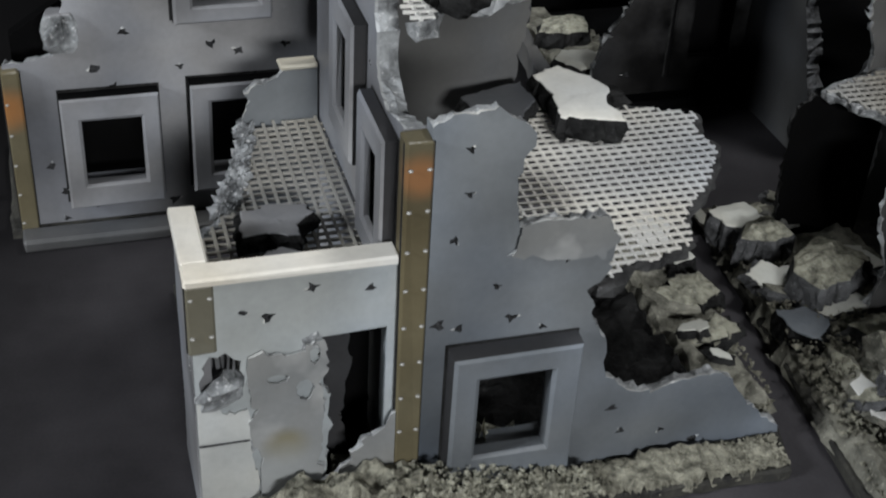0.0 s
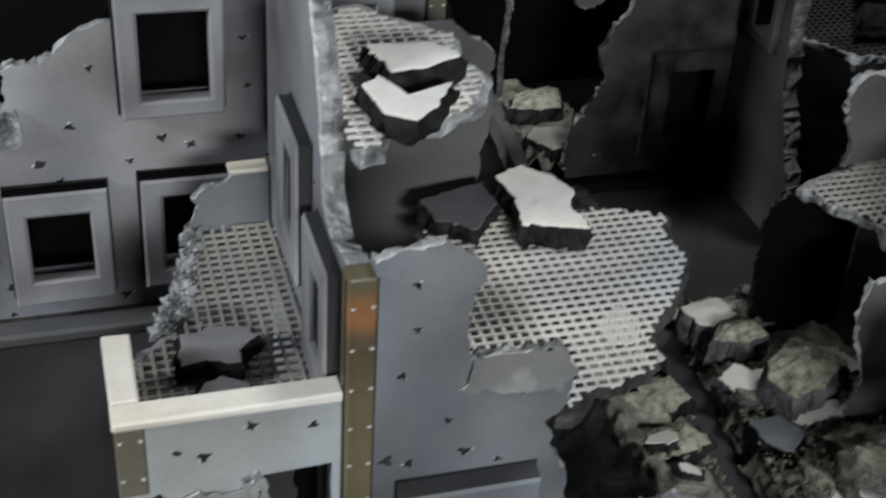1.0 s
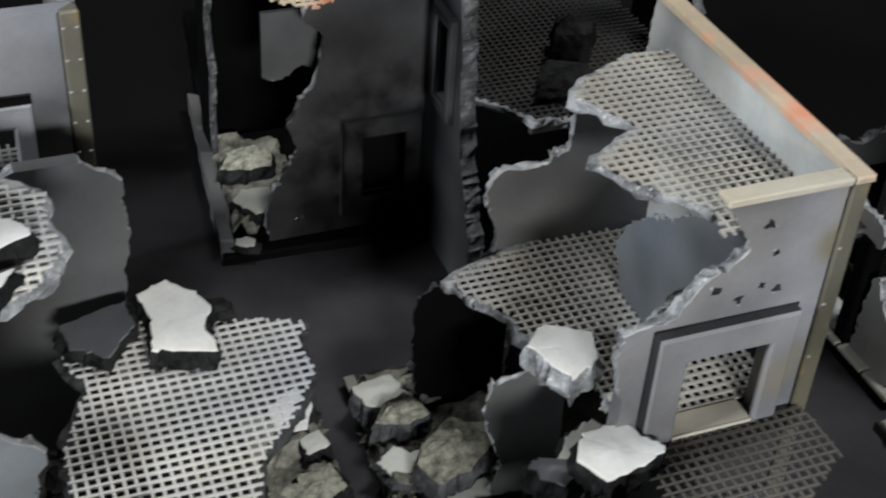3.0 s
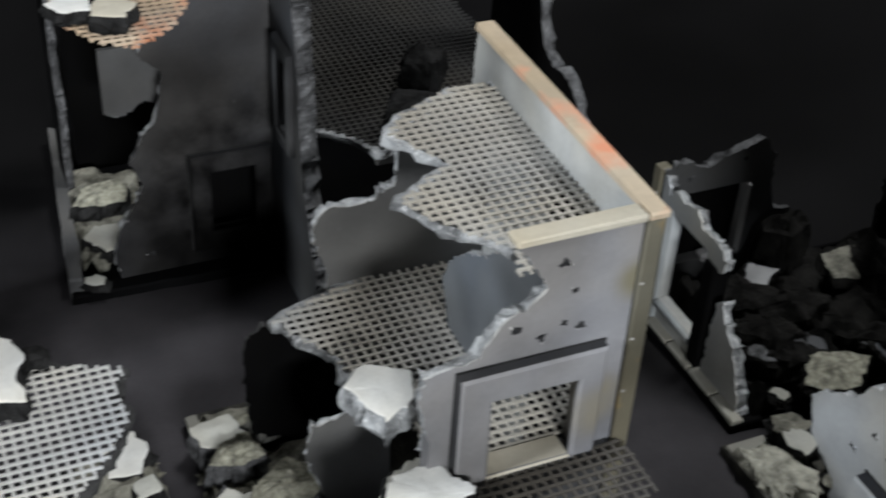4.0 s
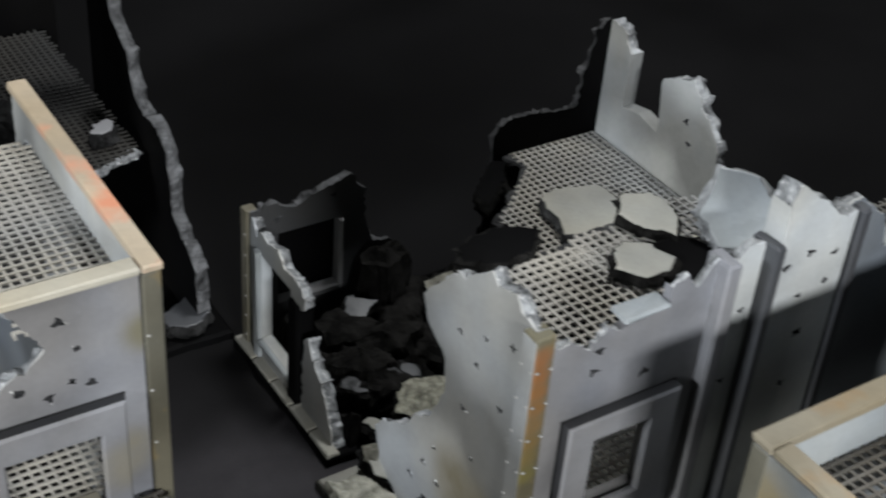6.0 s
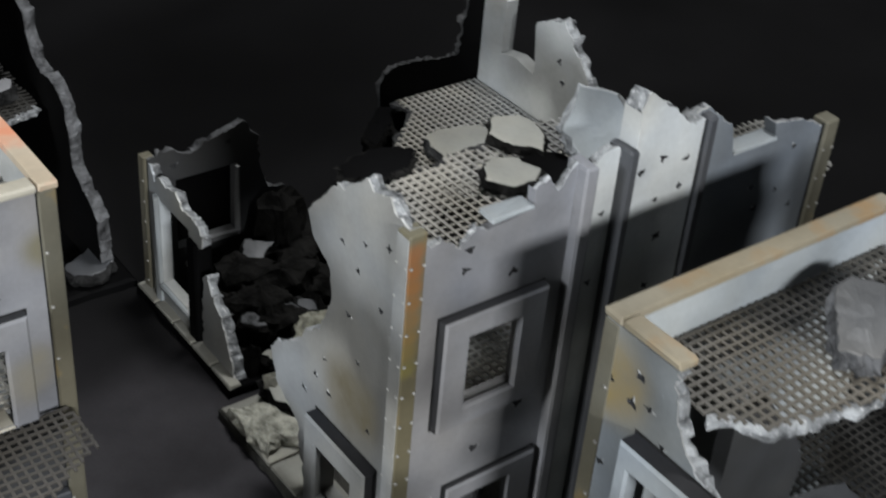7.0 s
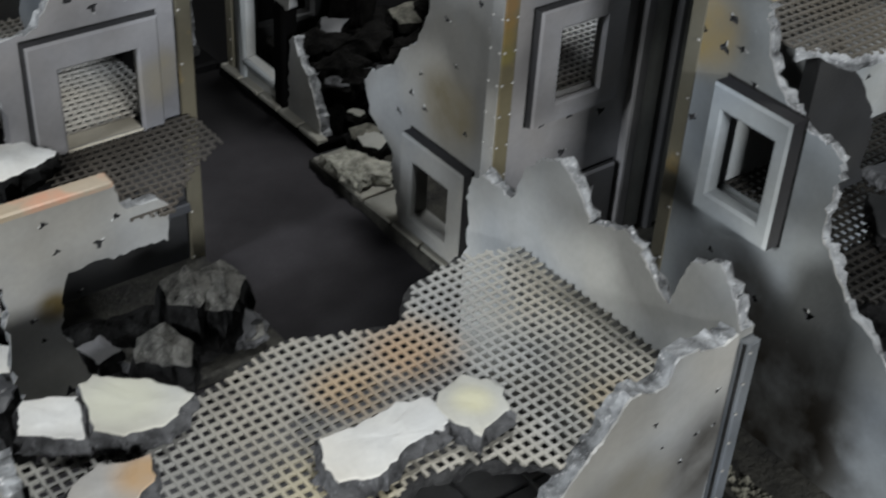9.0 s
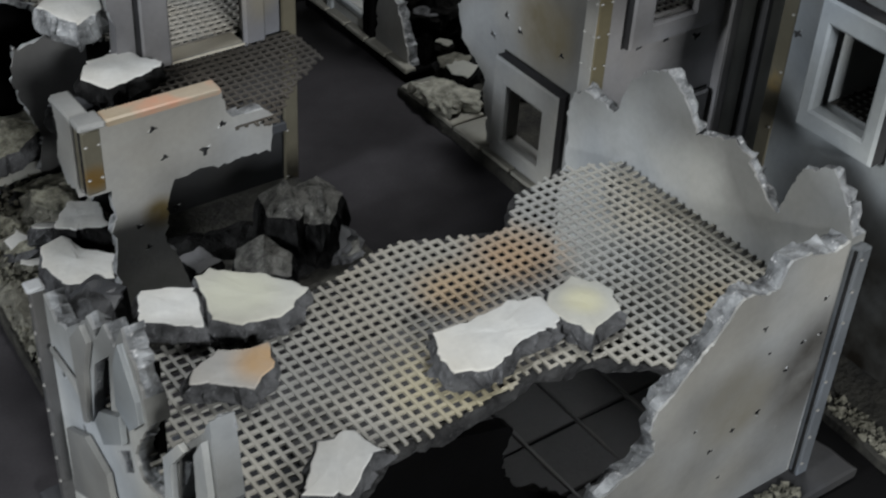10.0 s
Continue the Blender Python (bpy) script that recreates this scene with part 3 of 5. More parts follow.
def mound(parent, poly, z, height, mat, name="rubble_bed", step=0.045):
    """An uneven bed of fused rubble."""
    xs, ys = [p[0] for p in poly], [p[1] for p in poly]
    nx, ny = int((max(xs) - min(xs)) / step) + 2, int((max(ys) - min(ys)) / step) + 2
    verts, faces, ok = [], [], []
    for j in range(ny):
        for i in range(nx):
            x, y = min(xs) + i * step + rng.gauss(0, 0.008), min(ys) + j * step + rng.gauss(0, 0.008)
            inn = inside((x, y), poly)
            hgt = height * (0.5 + 0.7 * noise.noise(Vector((x * 3.1, y * 3.1, 1.7))) + 0.4 * noise.noise(Vector((x * 9, y * 9, 4.0))) + 0.16 * noise.noise(Vector((x * 27, y * 27, 6.0))))
            verts.append((x, y, z + (max(0.0, hgt) + rng.uniform(0, 0.010) if inn else -0.02)))
            ok.append(inn)
    for j in range(ny - 1):
        for i in range(nx - 1):
            q = (j * nx + i, j * nx + i + 1, (j + 1) * nx + i + 1, (j + 1) * nx + i)
            if any(ok[v] for v in q):
                faces.append(q)
    used = sorted({i for f in faces for i in f})
    re = {v: k for k, v in enumerate(used)}
    ob = mesh_object(name, [verts[i] for i in used], [tuple(re[i] for i in f) for f in faces], [mat])
    return under(ob, parent, "heaped grey brown rubble and dust")


def slab(parent, outline, mat=BASE, z1=0.06, name="base_board"):
    o = [p[:2] for p in ragged(outline, set(), 0.09, 0.006)]
    n = len(o)
    verts = [(u, v, 0.0) for u, v in o] + [(u, v, z1 - 0.012) for u, v in o]
    cx, cy = sum(p[0] for p in o) / n, sum(p[1] for p in o) / n
    verts += [(u + 0.012 * (cx - u), v + 0.012 * (cy - v), z1) for u, v in o]
    faces = [(k + i, k + (i + 1) % n, k + n + (i + 1) % n, k + n + i) for k in (0, n) for i in range(n)]
    vs, tris = filled([[v[:2] for v in verts[2 * n:]]], [])
    if len(vs) == n:
        faces += [tuple(2 * n + i for i in f) for f in tris]
    return under(mesh_object(name, verts, faces, [mat]), parent)


def paving(parent, x0, y0, x1, y1, nx, ny, z, mat, h=0.02, turn=0.0):
    """Separate paving slabs, each a bevelled piece."""
    for i in range(nx):
        for j in range(ny):
            ax, ay = x0 + (x1 - x0) * i / nx, y0 + (y1 - y0) * j / ny
            bx, by = x0 + (x1 - x0) * (i + 1) / nx, y0 + (y1 - y0) * (j + 1) / ny
            top = z + h + rng.uniform(-0.003, 0.003)
            ob = bar("paving_slab", (ax + 0.007, ay + 0.007, z - 0.01), (bx - 0.007, by - 0.007, top), mat, 0.006, 0.0015)
            under(ob, parent)


def scatter(poly, z, n, size, tops, sides, seed, group, flat=0.6):
    """Loose rubble lumps strewn in an area, each a thing of its own."""
    r = random.Random(seed)
    xs, ys = [p[0] for p in poly], [p[1] for p in poly]
    while n > 0:
        p = (r.uniform(min(xs), max(xs)), r.uniform(min(ys), max(ys)))
        if not inside(p, poly):
            continue
        n -= 1
        a = r.uniform(*size)
        chunk(p[0], p[1], z + r.uniform(-0.01, 0.03), a, a * r.uniform(0.6, 1.0), a * r.uniform(0.5, 1.1) * flat * 1.4, r.uniform(0, 360),
              r.choice(tops), r.choice(sides), (r.uniform(-22, 22), r.uniform(-22, 22)), "small broken lump of dusty masonry on the base", group, n=rng.choice((5, 6, 7)))


# ---- the table ----
ground = new("ground", bpy.data.meshes.new("ground"))
edge_in, thick_top = 0.004, 0.03
rings = [[(x0, y0, z), (x1, y0, z), (x1, y1, z), (x0, y1, z)] for x0, y0, x1, y1, z in (
    (-1.0 + edge_in, -0.85 + edge_in, 1.15 - edge_in, 1.15 - edge_in, 0.0), (-1.0, -0.85, 1.15, 1.15, -edge_in), (-1.0, -0.85, 1.15, 1.15, -thick_top))]
ground.data.from_pydata([p for ring in rings for p in ring], [], [(0, 1, 2, 3), (11, 10, 9, 8)] + [(k + i, k + 4 + i, k + 4 + (i + 1) % 4, k + (i + 1) % 4) for k in (0, 4) for i in range(4)])
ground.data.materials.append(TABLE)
tagged(ground, "matt black table top under the model ruins", "table", kind="structure")

# ---- ruin with the rusted corner post and two side platforms ----
ruin = thing("ruined_building", -3.4, 0.6, "grey shot-marked model ruin with rusted corner post and silver grating floors", "model building", "model ruins")
slab(ruin, [(-4.50, -0.22), (-2.07, -0.26), (-2.0, 0.0), (-1.93, 0.9), (-1.87, 1.55), (-4.46, 1.62)])
front = wall(ruin, "y", -0.03, [(-3.68, 0), (-3.68, 1.76), (-3.62, 1.79), (-3.45, 1.82), (-3.35, 1.75), (-3.30, 1.68), (-3.34, 1.60), (-3.35, 1.49), (-3.33, 1.31),
     (-3.16, 1.33), (-2.98, 1.31), (-2.93, 1.21), (-2.98, 1.01), (-3.03, 0.98), (-2.99, 0.85), (-2.92, 0.73), (-2.90, 0.55), (-2.79, 0.44), (-2.68, 0.40),
     (-2.54, 0.45), (-2.36, 0.45), (-2.18, 0.23), (-2.03, 0.10), (-2.03, 0)], clean=(0, 23), rects=[(-3.47, 0.29, -3.165, 0.69)],
     pits=[(-3.538, 1.66), (-3.532, 1.475), (-3.577, 1.283), (-3.12, 1.149), (-3.398, 1.055), (-3.62, 0.904), (-3.537, 0.875), (-3.33, 0.898), (-3.197, 0.833), (-2.845, 0.352), (-2.79, 0.217), (-2.604, 0.186), (-2.447, 0.1)], mat=STEEL)
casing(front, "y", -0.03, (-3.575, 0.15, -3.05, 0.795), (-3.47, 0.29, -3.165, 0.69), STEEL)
post(ruin, -3.775, -0.05, 0.10, 0.0, 1.72, RUST, "y", label="riveted ochre post streaked with rust")
post(ruin, -4.545, -0.015, 0.10, 0.90, 1.205, OLIVE, "y")
side = wall(ruin, "y", 0.0, [(-4.53, 0), (-4.53, 1.2), (-3.76, 1.2), (-3.76, 0), (-3.81, 0), (-3.81, 0.91), (-4.06, 0.90), (-4.07, 0.72), (-4.02, 0.62), (-4.04, 0.2), (-4.03, 0)],
            clean=(0, 1, 2, 3, 4, 5, 10), gaps=[(-4.43, 0.76, 0.085, 0.13)], pits=[(-4.208, 1.172), (-4.09, 1.13), (-3.876, 1.10), (-4.345, 1.055), (-4.255, 1.023)], mat=MIST)
wall(ruin, "y", -0.02, [(-4.30, 0.0), (-4.30, 0.29), (-4.33, 0.62), (-4.335, 0.86), (-4.28, 0.88), (-4.20, 0.85), (-4.12, 0.89), (-4.05, 0.90), (-4.045, 0.78), (-4.075, 0.70), (-4.05, 0.60), (-4.06, 0.45), (-4.055, 0.27), (-4.02, 0.0)], clean=(0, 13), thick=0.02, gaps=[(-4.125, 0.68, 0.035, 0.05), (-4.23, 0.743, 0.045, 0.022), (-4.085, 0.84, 0.02, 0.05)], mat=PLASTER, name="plaster_patch", label="flaking pale plaster with an ochre stain")
wall(ruin, "x", -4.535, [(0.02, 0), (0.02, 1.2), (0.46, 1.2), (0.49, 0.8), (0.44, 0.4), (0.5, 0)], clean=(0, 1, 5), thick=0.07, mat=LILAC)
under(bar("ledge", (-4.55, -0.02, 1.2), (-3.775, 0.085, 1.238), BRIGHT, 0.008, 0.002), ruin, "cream painted ledge")
under(bar("ledge", (-4.55, 0.085, 1.2), (-4.45, 0.47, 1.238), BRIGHT, 0.008, 0.002), ruin, "cream painted ledge")
left_floor = [(-4.46, 0.08), (-3.77, 0.08), (-3.77, 1.46), (-4.09, 1.45), (-4.13, 1.36), (-4.16, 1.1), (-4.22, 0.95), (-4.30, 0.74), (-4.42, 0.58)]
# Darker mesh than the main floor, to carry the shade on this platform.
grating(ruin, left_floor, 1.0, MESH_B, "floor mesh in a duller grey for the shade on it", 0.0064, 0.010, "y")
rim(ruin, left_floor[3:9], 1.0)
wall(ruin, "y", 1.48, [(-4.12, 0.0), (-4.08, 0.5), (-4.13, 0.98), (-4.08, 1.14), (-3.97, 1.2), (-3.92, 1.24), (-3.77, 1.24), (-3.77, 0)], clean=(5, 6, 7), count=3, mat=STEEL)
under(bar("ledge", (-3.94, 1.47, 1.24), (-3.77, 1.56, 1.262), CREAM, 0.006, 0.002), ruin)
flank = wall(ruin, "x", -3.76, [(0.05, 0), (1.53, 0), (1.53, 2.42), (1.1, 2.5), (0.75, 2.46), (0.60, 2.24), (0.50, 2.0), (0.44, 1.72), (0.30, 1.66), (0.05, 1.72)], clean=(0, 1, 9), thick=0.09,
             rects=[(0.21, 1.14, 0.41, 1.52), (0.71, 1.36, 0.91, 1.74)], pits=[(0.56, 1.72), (0.30, 1.60)], count=5, mat=LILAC)
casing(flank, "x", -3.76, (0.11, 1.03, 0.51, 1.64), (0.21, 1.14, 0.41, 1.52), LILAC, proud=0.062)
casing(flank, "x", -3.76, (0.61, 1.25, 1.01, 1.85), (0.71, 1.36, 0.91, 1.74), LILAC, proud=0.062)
main_floor = [(-3.05, 0.06), (-2.93, 0.0), (-2.80, 0.08), (-2.66, 0.10), (-2.50, 0.18), (-2.47, 0.30), (-2.42, 0.40), (-2.28, 0.55), (-2.13, 0.74), (-2.06, 0.86), (-2.10, 1.0), (-2.02, 1.18),
              (-2.2, 1.26), (-2.42, 1.33), (-2.7, 1.42), (-3.02, 1.34), (-3.14, 1.24), (-3.06, 1.05), (-3.12, 0.90), (-3.2, 0.7), (-3.22, 0.42), (-3.3, 0.06)]
grating(ruin, main_floor, 1.0, MESH_A, "silver painted floor mesh", 0.0068, 0.010, "x")
rim(ruin, main_floor[0:12], 1.0, EDGE_DARK)
rim(ruin, main_floor[12:22], 1.0, EDGE_DARK)
wall(ruin, "y", -0.055, [(-3.36, 1.20), (-3.33, 1.33), (-3.2, 1.34), (-3.0, 1.33), (-2.93, 1.22), (-2.98, 1.14), (-3.2, 1.16)], thick=0.02, mat=PLASTER, name="plaster_patch", label="crumbled bare plaster")
upper = [(-3.67, 0.30), (-3.58, 0.34), (-3.5, 0.5), (-3.34, 0.46), (-3.2, 0.56), (-3.10, 0.74), (-3.14, 0.95), (-3.12, 1.12), (-3.3, 1.26), (-3.42, 1.44), (-3.56, 1.36), (-3.67, 1.26)]
grating(ruin, upper, 2.0, MESH_A, "silver painted floor mesh", 0.0068, 0.010, "x")
rim(ruin, upper[0:11], 2.0, EDGE)
wall(ruin, "y", 1.62, [(-3.67, 0), (-3.67, 1.5), (-3.42, 1.74), (-3.2, 1.785), (-2.92, 1.785), (-2.85, 1.73), (-2.735, 1.64), (-2.735, 1.45), (-2.74, 1.27), (-2.78, 1.0), (-2.84, 0.6), (-2.8, 0)], clean=(0, 3, 11), mat=SHADE)
gravel(ruin, [(-4.14, 1.46), (-4.07, 1.44), (-4.10, 1.30), (-4.16, 1.05), (-4.26, 0.75), (-4.36, 0.72), (-4.30, 0.9), (-4.22, 1.1)], 1.0, 420, (0.008, 0.022), EDGE)
gravel(ruin, [(-4.5, -0.2), (-2.1, -0.22), (-2.05, -0.06), (-4.5, -0.04)], 0.065, 1500)
gravel(ruin, [(-2.3, 0.08), (-1.95, 0.08), (-1.86, 1.5), (-2.3, 1.5)], 0.09, 900)
gravel(ruin, [(-2.95, -0.24), (-2.07, -0.24), (-2.05, -0.05), (-2.95, -0.05)], 0.07, 1500, (0.004, 0.012))
mound(ruin, [(-2.97, -0.24), (-2.08, -0.25), (-2.06, -0.06), (-2.97, -0.05)], 0.05, 0.07, GRAVEL, step=0.022)
paving(ruin, -2.12, 0.10, -2.0, 0.8, 1, 3, 0.06, PAVE)
wall(ruin, "y", -0.045, [(-3.775, 0.06), (-3.775, 0.52), (-3.813, 0.464), (-3.90, 0.37), (-4.018, 0.231), (-4.07, 0.19), (-4.09, 0.06)], clean=(0, 6), thick=0.05, mat=PLASTER, name="plaster_patch", label="smooth grey slope of fallen plaster")
wall(ruin, "y", -0.012, [(-4.53, 0.04), (-4.53, 0.68), (-4.48, 0.66), (-4.42, 0.60), (-4.34, 0.61), (-4.335, 0.46), (-4.31, 0.29), (-4.31, 0.04)], clean=(0, 7), thick=0.012, mat=CHALKY, name="plaster_patch", label="pale smooth plaster below the wall hole")
under(bar("crack", (-4.53, -0.016, 0.455), (-4.34, -0.011, 0.463), SHOT, 0.001, 0.002), ruin, "dark crack in the plaster")
mound(ruin, [(-4.42, -0.23), (-3.7, -0.24), (-3.65, -0.05), (-4.38, -0.03)], 0.05, 0.26, GRAVEL, step=0.022)
mound(ruin, [(-3.72, -0.30), (-2.96, -0.28), (-3.0, -0.135), (-3.66, -0.135)], 0.0, 0.40, GRAVEL, step=0.022)
mound(ruin, [(-3.44, -0.02), (-3.19, -0.02), (-3.2, 0.12), (-3.42, 0.12)], 0.1, 0.42, GRAVELLY)
gravel(ruin, [(-4.3, -0.26), (-2.95, -0.30), (-2.98, -0.13), (-4.3, -0.05)], 0.14, 1700, (0.004, 0.012), GRAVELLY, 0.16)
# Black wall added inside so that the doorway is dark.
wall(ruin, "y", 0.38, [(-4.30, 0.06), (-4.30, 0.97), (-3.78, 0.97), (-3.78, 0.06)], clean=(0, 1, 2, 3), thick=0.04, mat=SOOT_SHADE, name="added_dark_back")
# The nearer panel is darkened too, for the doorway's shade.
wall(ruin, "y", 0.17, [(-4.20, 0.06), (-4.20, 0.97), (-3.90, 0.97), (-3.91, 0.75), (-3.93, 0.4), (-3.94, 0.06)], clean=(0, 1, 5), thick=0.04, mat=PRIMED_SHADED, edge=EDGE_DARK, name="partition")
mound(ruin, [(-4.05, -0.06), (-3.78, -0.06), (-3.78, 0.16), (-3.98, 0.16)], 0.05, 0.22, GRAVEL, step=0.025)
mound(ruin, [(-3.3, 0.1), (-2.3, 0.1), (-2.3, 1.5), (-3.3, 1.5)], 0.06, 0.10, ROCK_DARK)
mound(ruin, [(-2.32, 0.1), (-2.0, 0.1), (-1.88, 1.5), (-2.3, 1.5)], 0.06, 0.12, ROCK_OLIVE)
GR = "rubble on the rusted post ruin"
lump([(-4.26, 0.61), (-4.15, 0.64), (-3.99, 0.61), (-3.99, 0.54), (-4.06, 0.47), (-4.06, 0.40), (-4.18, 0.44), (-4.28, 0.42)], 1.0, 0.09, MIDGREY, label="flat grey lump on the small platform", group=GR)
lump([(-4.24, 0.27), (-4.20, 0.33), (-4.14, 0.35), (-4.05, 0.29), (-4.06, 0.2), (-4.24, 0.18)], 1.0, 0.08, MIDGREY, label="flat grey lump beside the cream ledge", group=GR)
lump([(-2.75, 1.46), (-2.60, 1.53), (-2.48, 1.40), (-2.44, 1.28), (-2.50, 1.14), (-2.48, 0.96), (-2.76, 1.05), (-2.72, 1.25)], 1.0, 0.12, WHITE, label="large white topped lump with black broken sides", group=GR)
lump([(-3.12, 1.38), (-2.80, 1.48), (-2.79, 1.29), (-2.94, 1.10), (-3.10, 1.20)], 1.0, 0.08, DUSK, label="dark lump beside the white one", group=GR)
chunk(-2.40, 1.34, 1.0, 0.06, 0.06, 0.07, 10, ROCK_DARK, ROCK_DARK, label="small black lump at the broken floor edge", group=GR)
lump([(-3.52, 0.84), (-3.27, 0.82), (-3.20, 0.70), (-3.34, 0.63), (-3.48, 0.62)], 2.0, 0.11, WHITE, label="white topped lump on the upper platform", group=GR)
lump([(-3.60, 0.55), (-3.53, 0.62), (-3.50, 0.46), (-3.40, 0.46), (-3.29, 0.52), (-3.37, 0.37), (-3.48, 0.28), (-3.57, 0.34)], 2.0, 0.10, WHITE, label="white topped lump at the broken edge of the upper platform", group=GR)
lump([(-2.14, 1.50), (-1.96, 1.60), (-1.90, 1.46), (-1.98, 1.28), (-2.14, 1.30)], 0.06, 0.12, WHITE, label="white lump at the base edge", group=GR)
lump([(-2.04, 1.22), (-1.92, 1.26), (-1.90, 1.14), (-2.02, 1.10)], 0.06, 0.12, BUFF, label="small pale lump at the base edge", group=GR)
lump([(-2.12, 0.98), (-1.94, 1.02), (-1.90, 0.84), (-2.04, 0.76), (-2.16, 0.84)], 0.06, 0.12, GRAVELLY, label="grit coated lump at the base edge", group=GR)
for k in range(6):
    under(bar("bent_rib", (-4.49 + 0.021 * k, 0.03, 0.80 - 0.004 * k), (-4.48 + 0.021 * k, 0.05, 0.86 + 0.007 * (k % 3)), SHADE, 0.003, 0.004), side, "bent metal rib in the wall hole")
chunk(-4.44, 0.05, 0.60, 0.08, 0.04, 0.13, 20, EDGE, EDGE, (20, 10), label="crumbled pale lump wedged in the wall hole", group=GR)
grating(ruin, [(-4.50, 0.05), (-4.36, 0.05), (-4.36, 0.4), (-4.50, 0.4)], 0.86, MESH_E)
under(bar("shelf", (-4.52, 0.08, 0.56), (-4.34, 0.4, 0.62), SHADE, 0.01, 0.004), ruin)
scatter([(-2.28, 0.15), (-2.05, 0.15), (-1.95, 0.9), (-2.2, 0.9)], 0.1, 9, (0.05, 0.13), [BUFF, ROCK_OLIVE, GRAVELLY, GRAVELLY], [ROCK_DARK, ROCK_OLIVE], 3, GR)

# ---- tall lilac facade ----
tall = thing("ruined_building", -4.0, 2.4, "tall lilac grey model facade with square windows", "model building", "model ruins")
slab(tall, [(-5.2, 2.25), (-2.75, 2.25), (-2.75, 3.2), (-5.2, 3.2)])
under(bar("plinth", (-5.15, 2.10, 0.0), (-2.75, 2.24, 0.07), SHADE, 0.012, 0.003), tall)
fac = wall(tall, "y", 2.27, [(-5.14, 0), (-5.14, 0.94), (-5.14, 0.975), (-4.99, 0.99), (-4.87, 1.03), (-4.905, 1.17), (-4.85, 1.21), (-4.83, 1.29), (-4.84, 1.41), (-4.78, 1.44), (-4.64, 1.43), (-4.56, 1.52), (-4.50, 1.58), (-4.32, 1.63), (-4.28, 1.78), (-4.1, 2.0), (-3.8, 2.2), (-3.2, 2.2), (-2.80, 2.2), (-2.80, 0)],
           clean=(0, 16, 17, 18, 19), rects=[(-4.805, 0.32, -4.505, 0.69), (-4.235, 1.25, -3.91, 1.685), (-4.17, 0.32, -3.89, 0.735), (-3.38, 1.32, -3.14, 1.66)],
           pits=[(-4.56, 1.105), (-4.143, 1.01), (-3.772, 0.98), (-4.01, 0.96), (-4.712, 0.92), (-4.63, 0.82), (-4.967, 0.40), (-4.91, 0.24), (-4.77, 0.145), (-4.30, 0.90), (-4.45, 1.40), (-3.75, 1.5), (-3.73, 1.25)], count=5, mat=LILAC)
# The facade frames get black sides for the shade on them.
casing(fac, "y", 2.27, (-4.895, 0.19, -4.42, 0.81), (-4.805, 0.32, -4.505, 0.69), LILAC, side=SOOT_SHADE)
casing(fac, "y", 2.27, (-4.325, 1.165, -3.845, 1.80), (-4.235, 1.25, -3.91, 1.685), LILAC, side=SOOT_SHADE)
casing(fac, "y", 2.27, (-4.27, 0.22, -3.80, 0.83), (-4.17, 0.32, -3.89, 0.735), LILAC, side=SOOT_SHADE)
casing(fac, "y", 2.27, (-3.47, 1.20, -3.05, 1.78), (-3.38, 1.32, -3.14, 1.66), LILAC, side=SOOT_SHADE)
post(tall, -5.15, 2.235, 0.085, 0.02, 0.955, RUST, "y")
lump([(-4.92, 2.25), (-4.80, 2.25), (-4.78, 2.33), (-4.9, 2.34)], 1.02, 0.20, MIDGREY, EDGE, label="crumbled grey masonry in the torn facade edge", group="rubble on the lilac facade")
post(tall, -2.87, 2.24, 0.09, 0.0, 2.2, OLIVE, "y")
grating(tall, [(-3.6, 2.42), (-2.85, 2.42), (-2.85, 3.1), (-3.6, 3.1)], 1.0, MESH_A)
wall(tall, "x", -2.86, [(2.36, 0), (2.36, 2.2), (3.15, 2.2), (3.15, 0)], clean=(0, 1, 2, 3), mat=LILAC)

# Black sheet added behind the facade windows for their dark interior.
wall(tall, "y", 2.62, [(-5.1, 0.06), (-5.1, 0.96), (-4.3, 1.5), (-4.2, 2.0), (-3.66, 2.1), (-3.66, 0.06)], clean=(0, 1, 2, 3, 4, 5), mat=SOOT_SHADE, edge=EDGE_DARK, name="added_dark_back")

# ---- ruin with the cream parapet and two grating floors ----
par = thing("ruined_building", -0.6, 0.5, "grey model ruin with cream parapet and two beige grating floors", "model building", "model ruins")
slab(par, [(-1.87, -0.92), (-0.02, -0.92), (0.05, 1.74), (-1.60, 1.74), (-1.67, 1.2), (-1.80, 0.1), (-1.85, -0.45)])
face = wall(par, "y", 0.0, [(-0.03, 0.94), (-0.03, 2.2), (-0.64, 2.2), (-0.58, 2.1), (-0.51, 2.0), (-0.49, 1.95), (-0.56, 1.88), (-0.61, 1.86), (-0.71, 1.765), (-0.81, 1.65), (-0.99, 1.62), (-1.04, 1.5), (-0.97, 1.25), (-0.98, 0.94)],
            clean=(0, 1, 12), rects=[(-0.72, 1.0, -0.31, 1.45)], pits=[(-0.426, 2.062), (-0.362, 1.908), (-0.394, 1.744), (-0.314, 1.711), (-0.495, 1.693)], count=1, mat=MAUVE)
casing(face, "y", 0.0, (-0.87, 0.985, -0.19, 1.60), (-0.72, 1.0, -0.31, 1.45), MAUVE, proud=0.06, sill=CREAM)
# Lower half of the front, coloured darker for the walkway's shade.
wall(par, "y", 0.004, [(-0.03, 0), (-0.03, 0.94), (-0.98, 0.94), (-1.02, 0.8), (-1.15, 0.55), (-1.2, 0.3), (-1.2, 0.06)], clean=(0, 1, 6), count=2, mat=SINGED_SHADED)
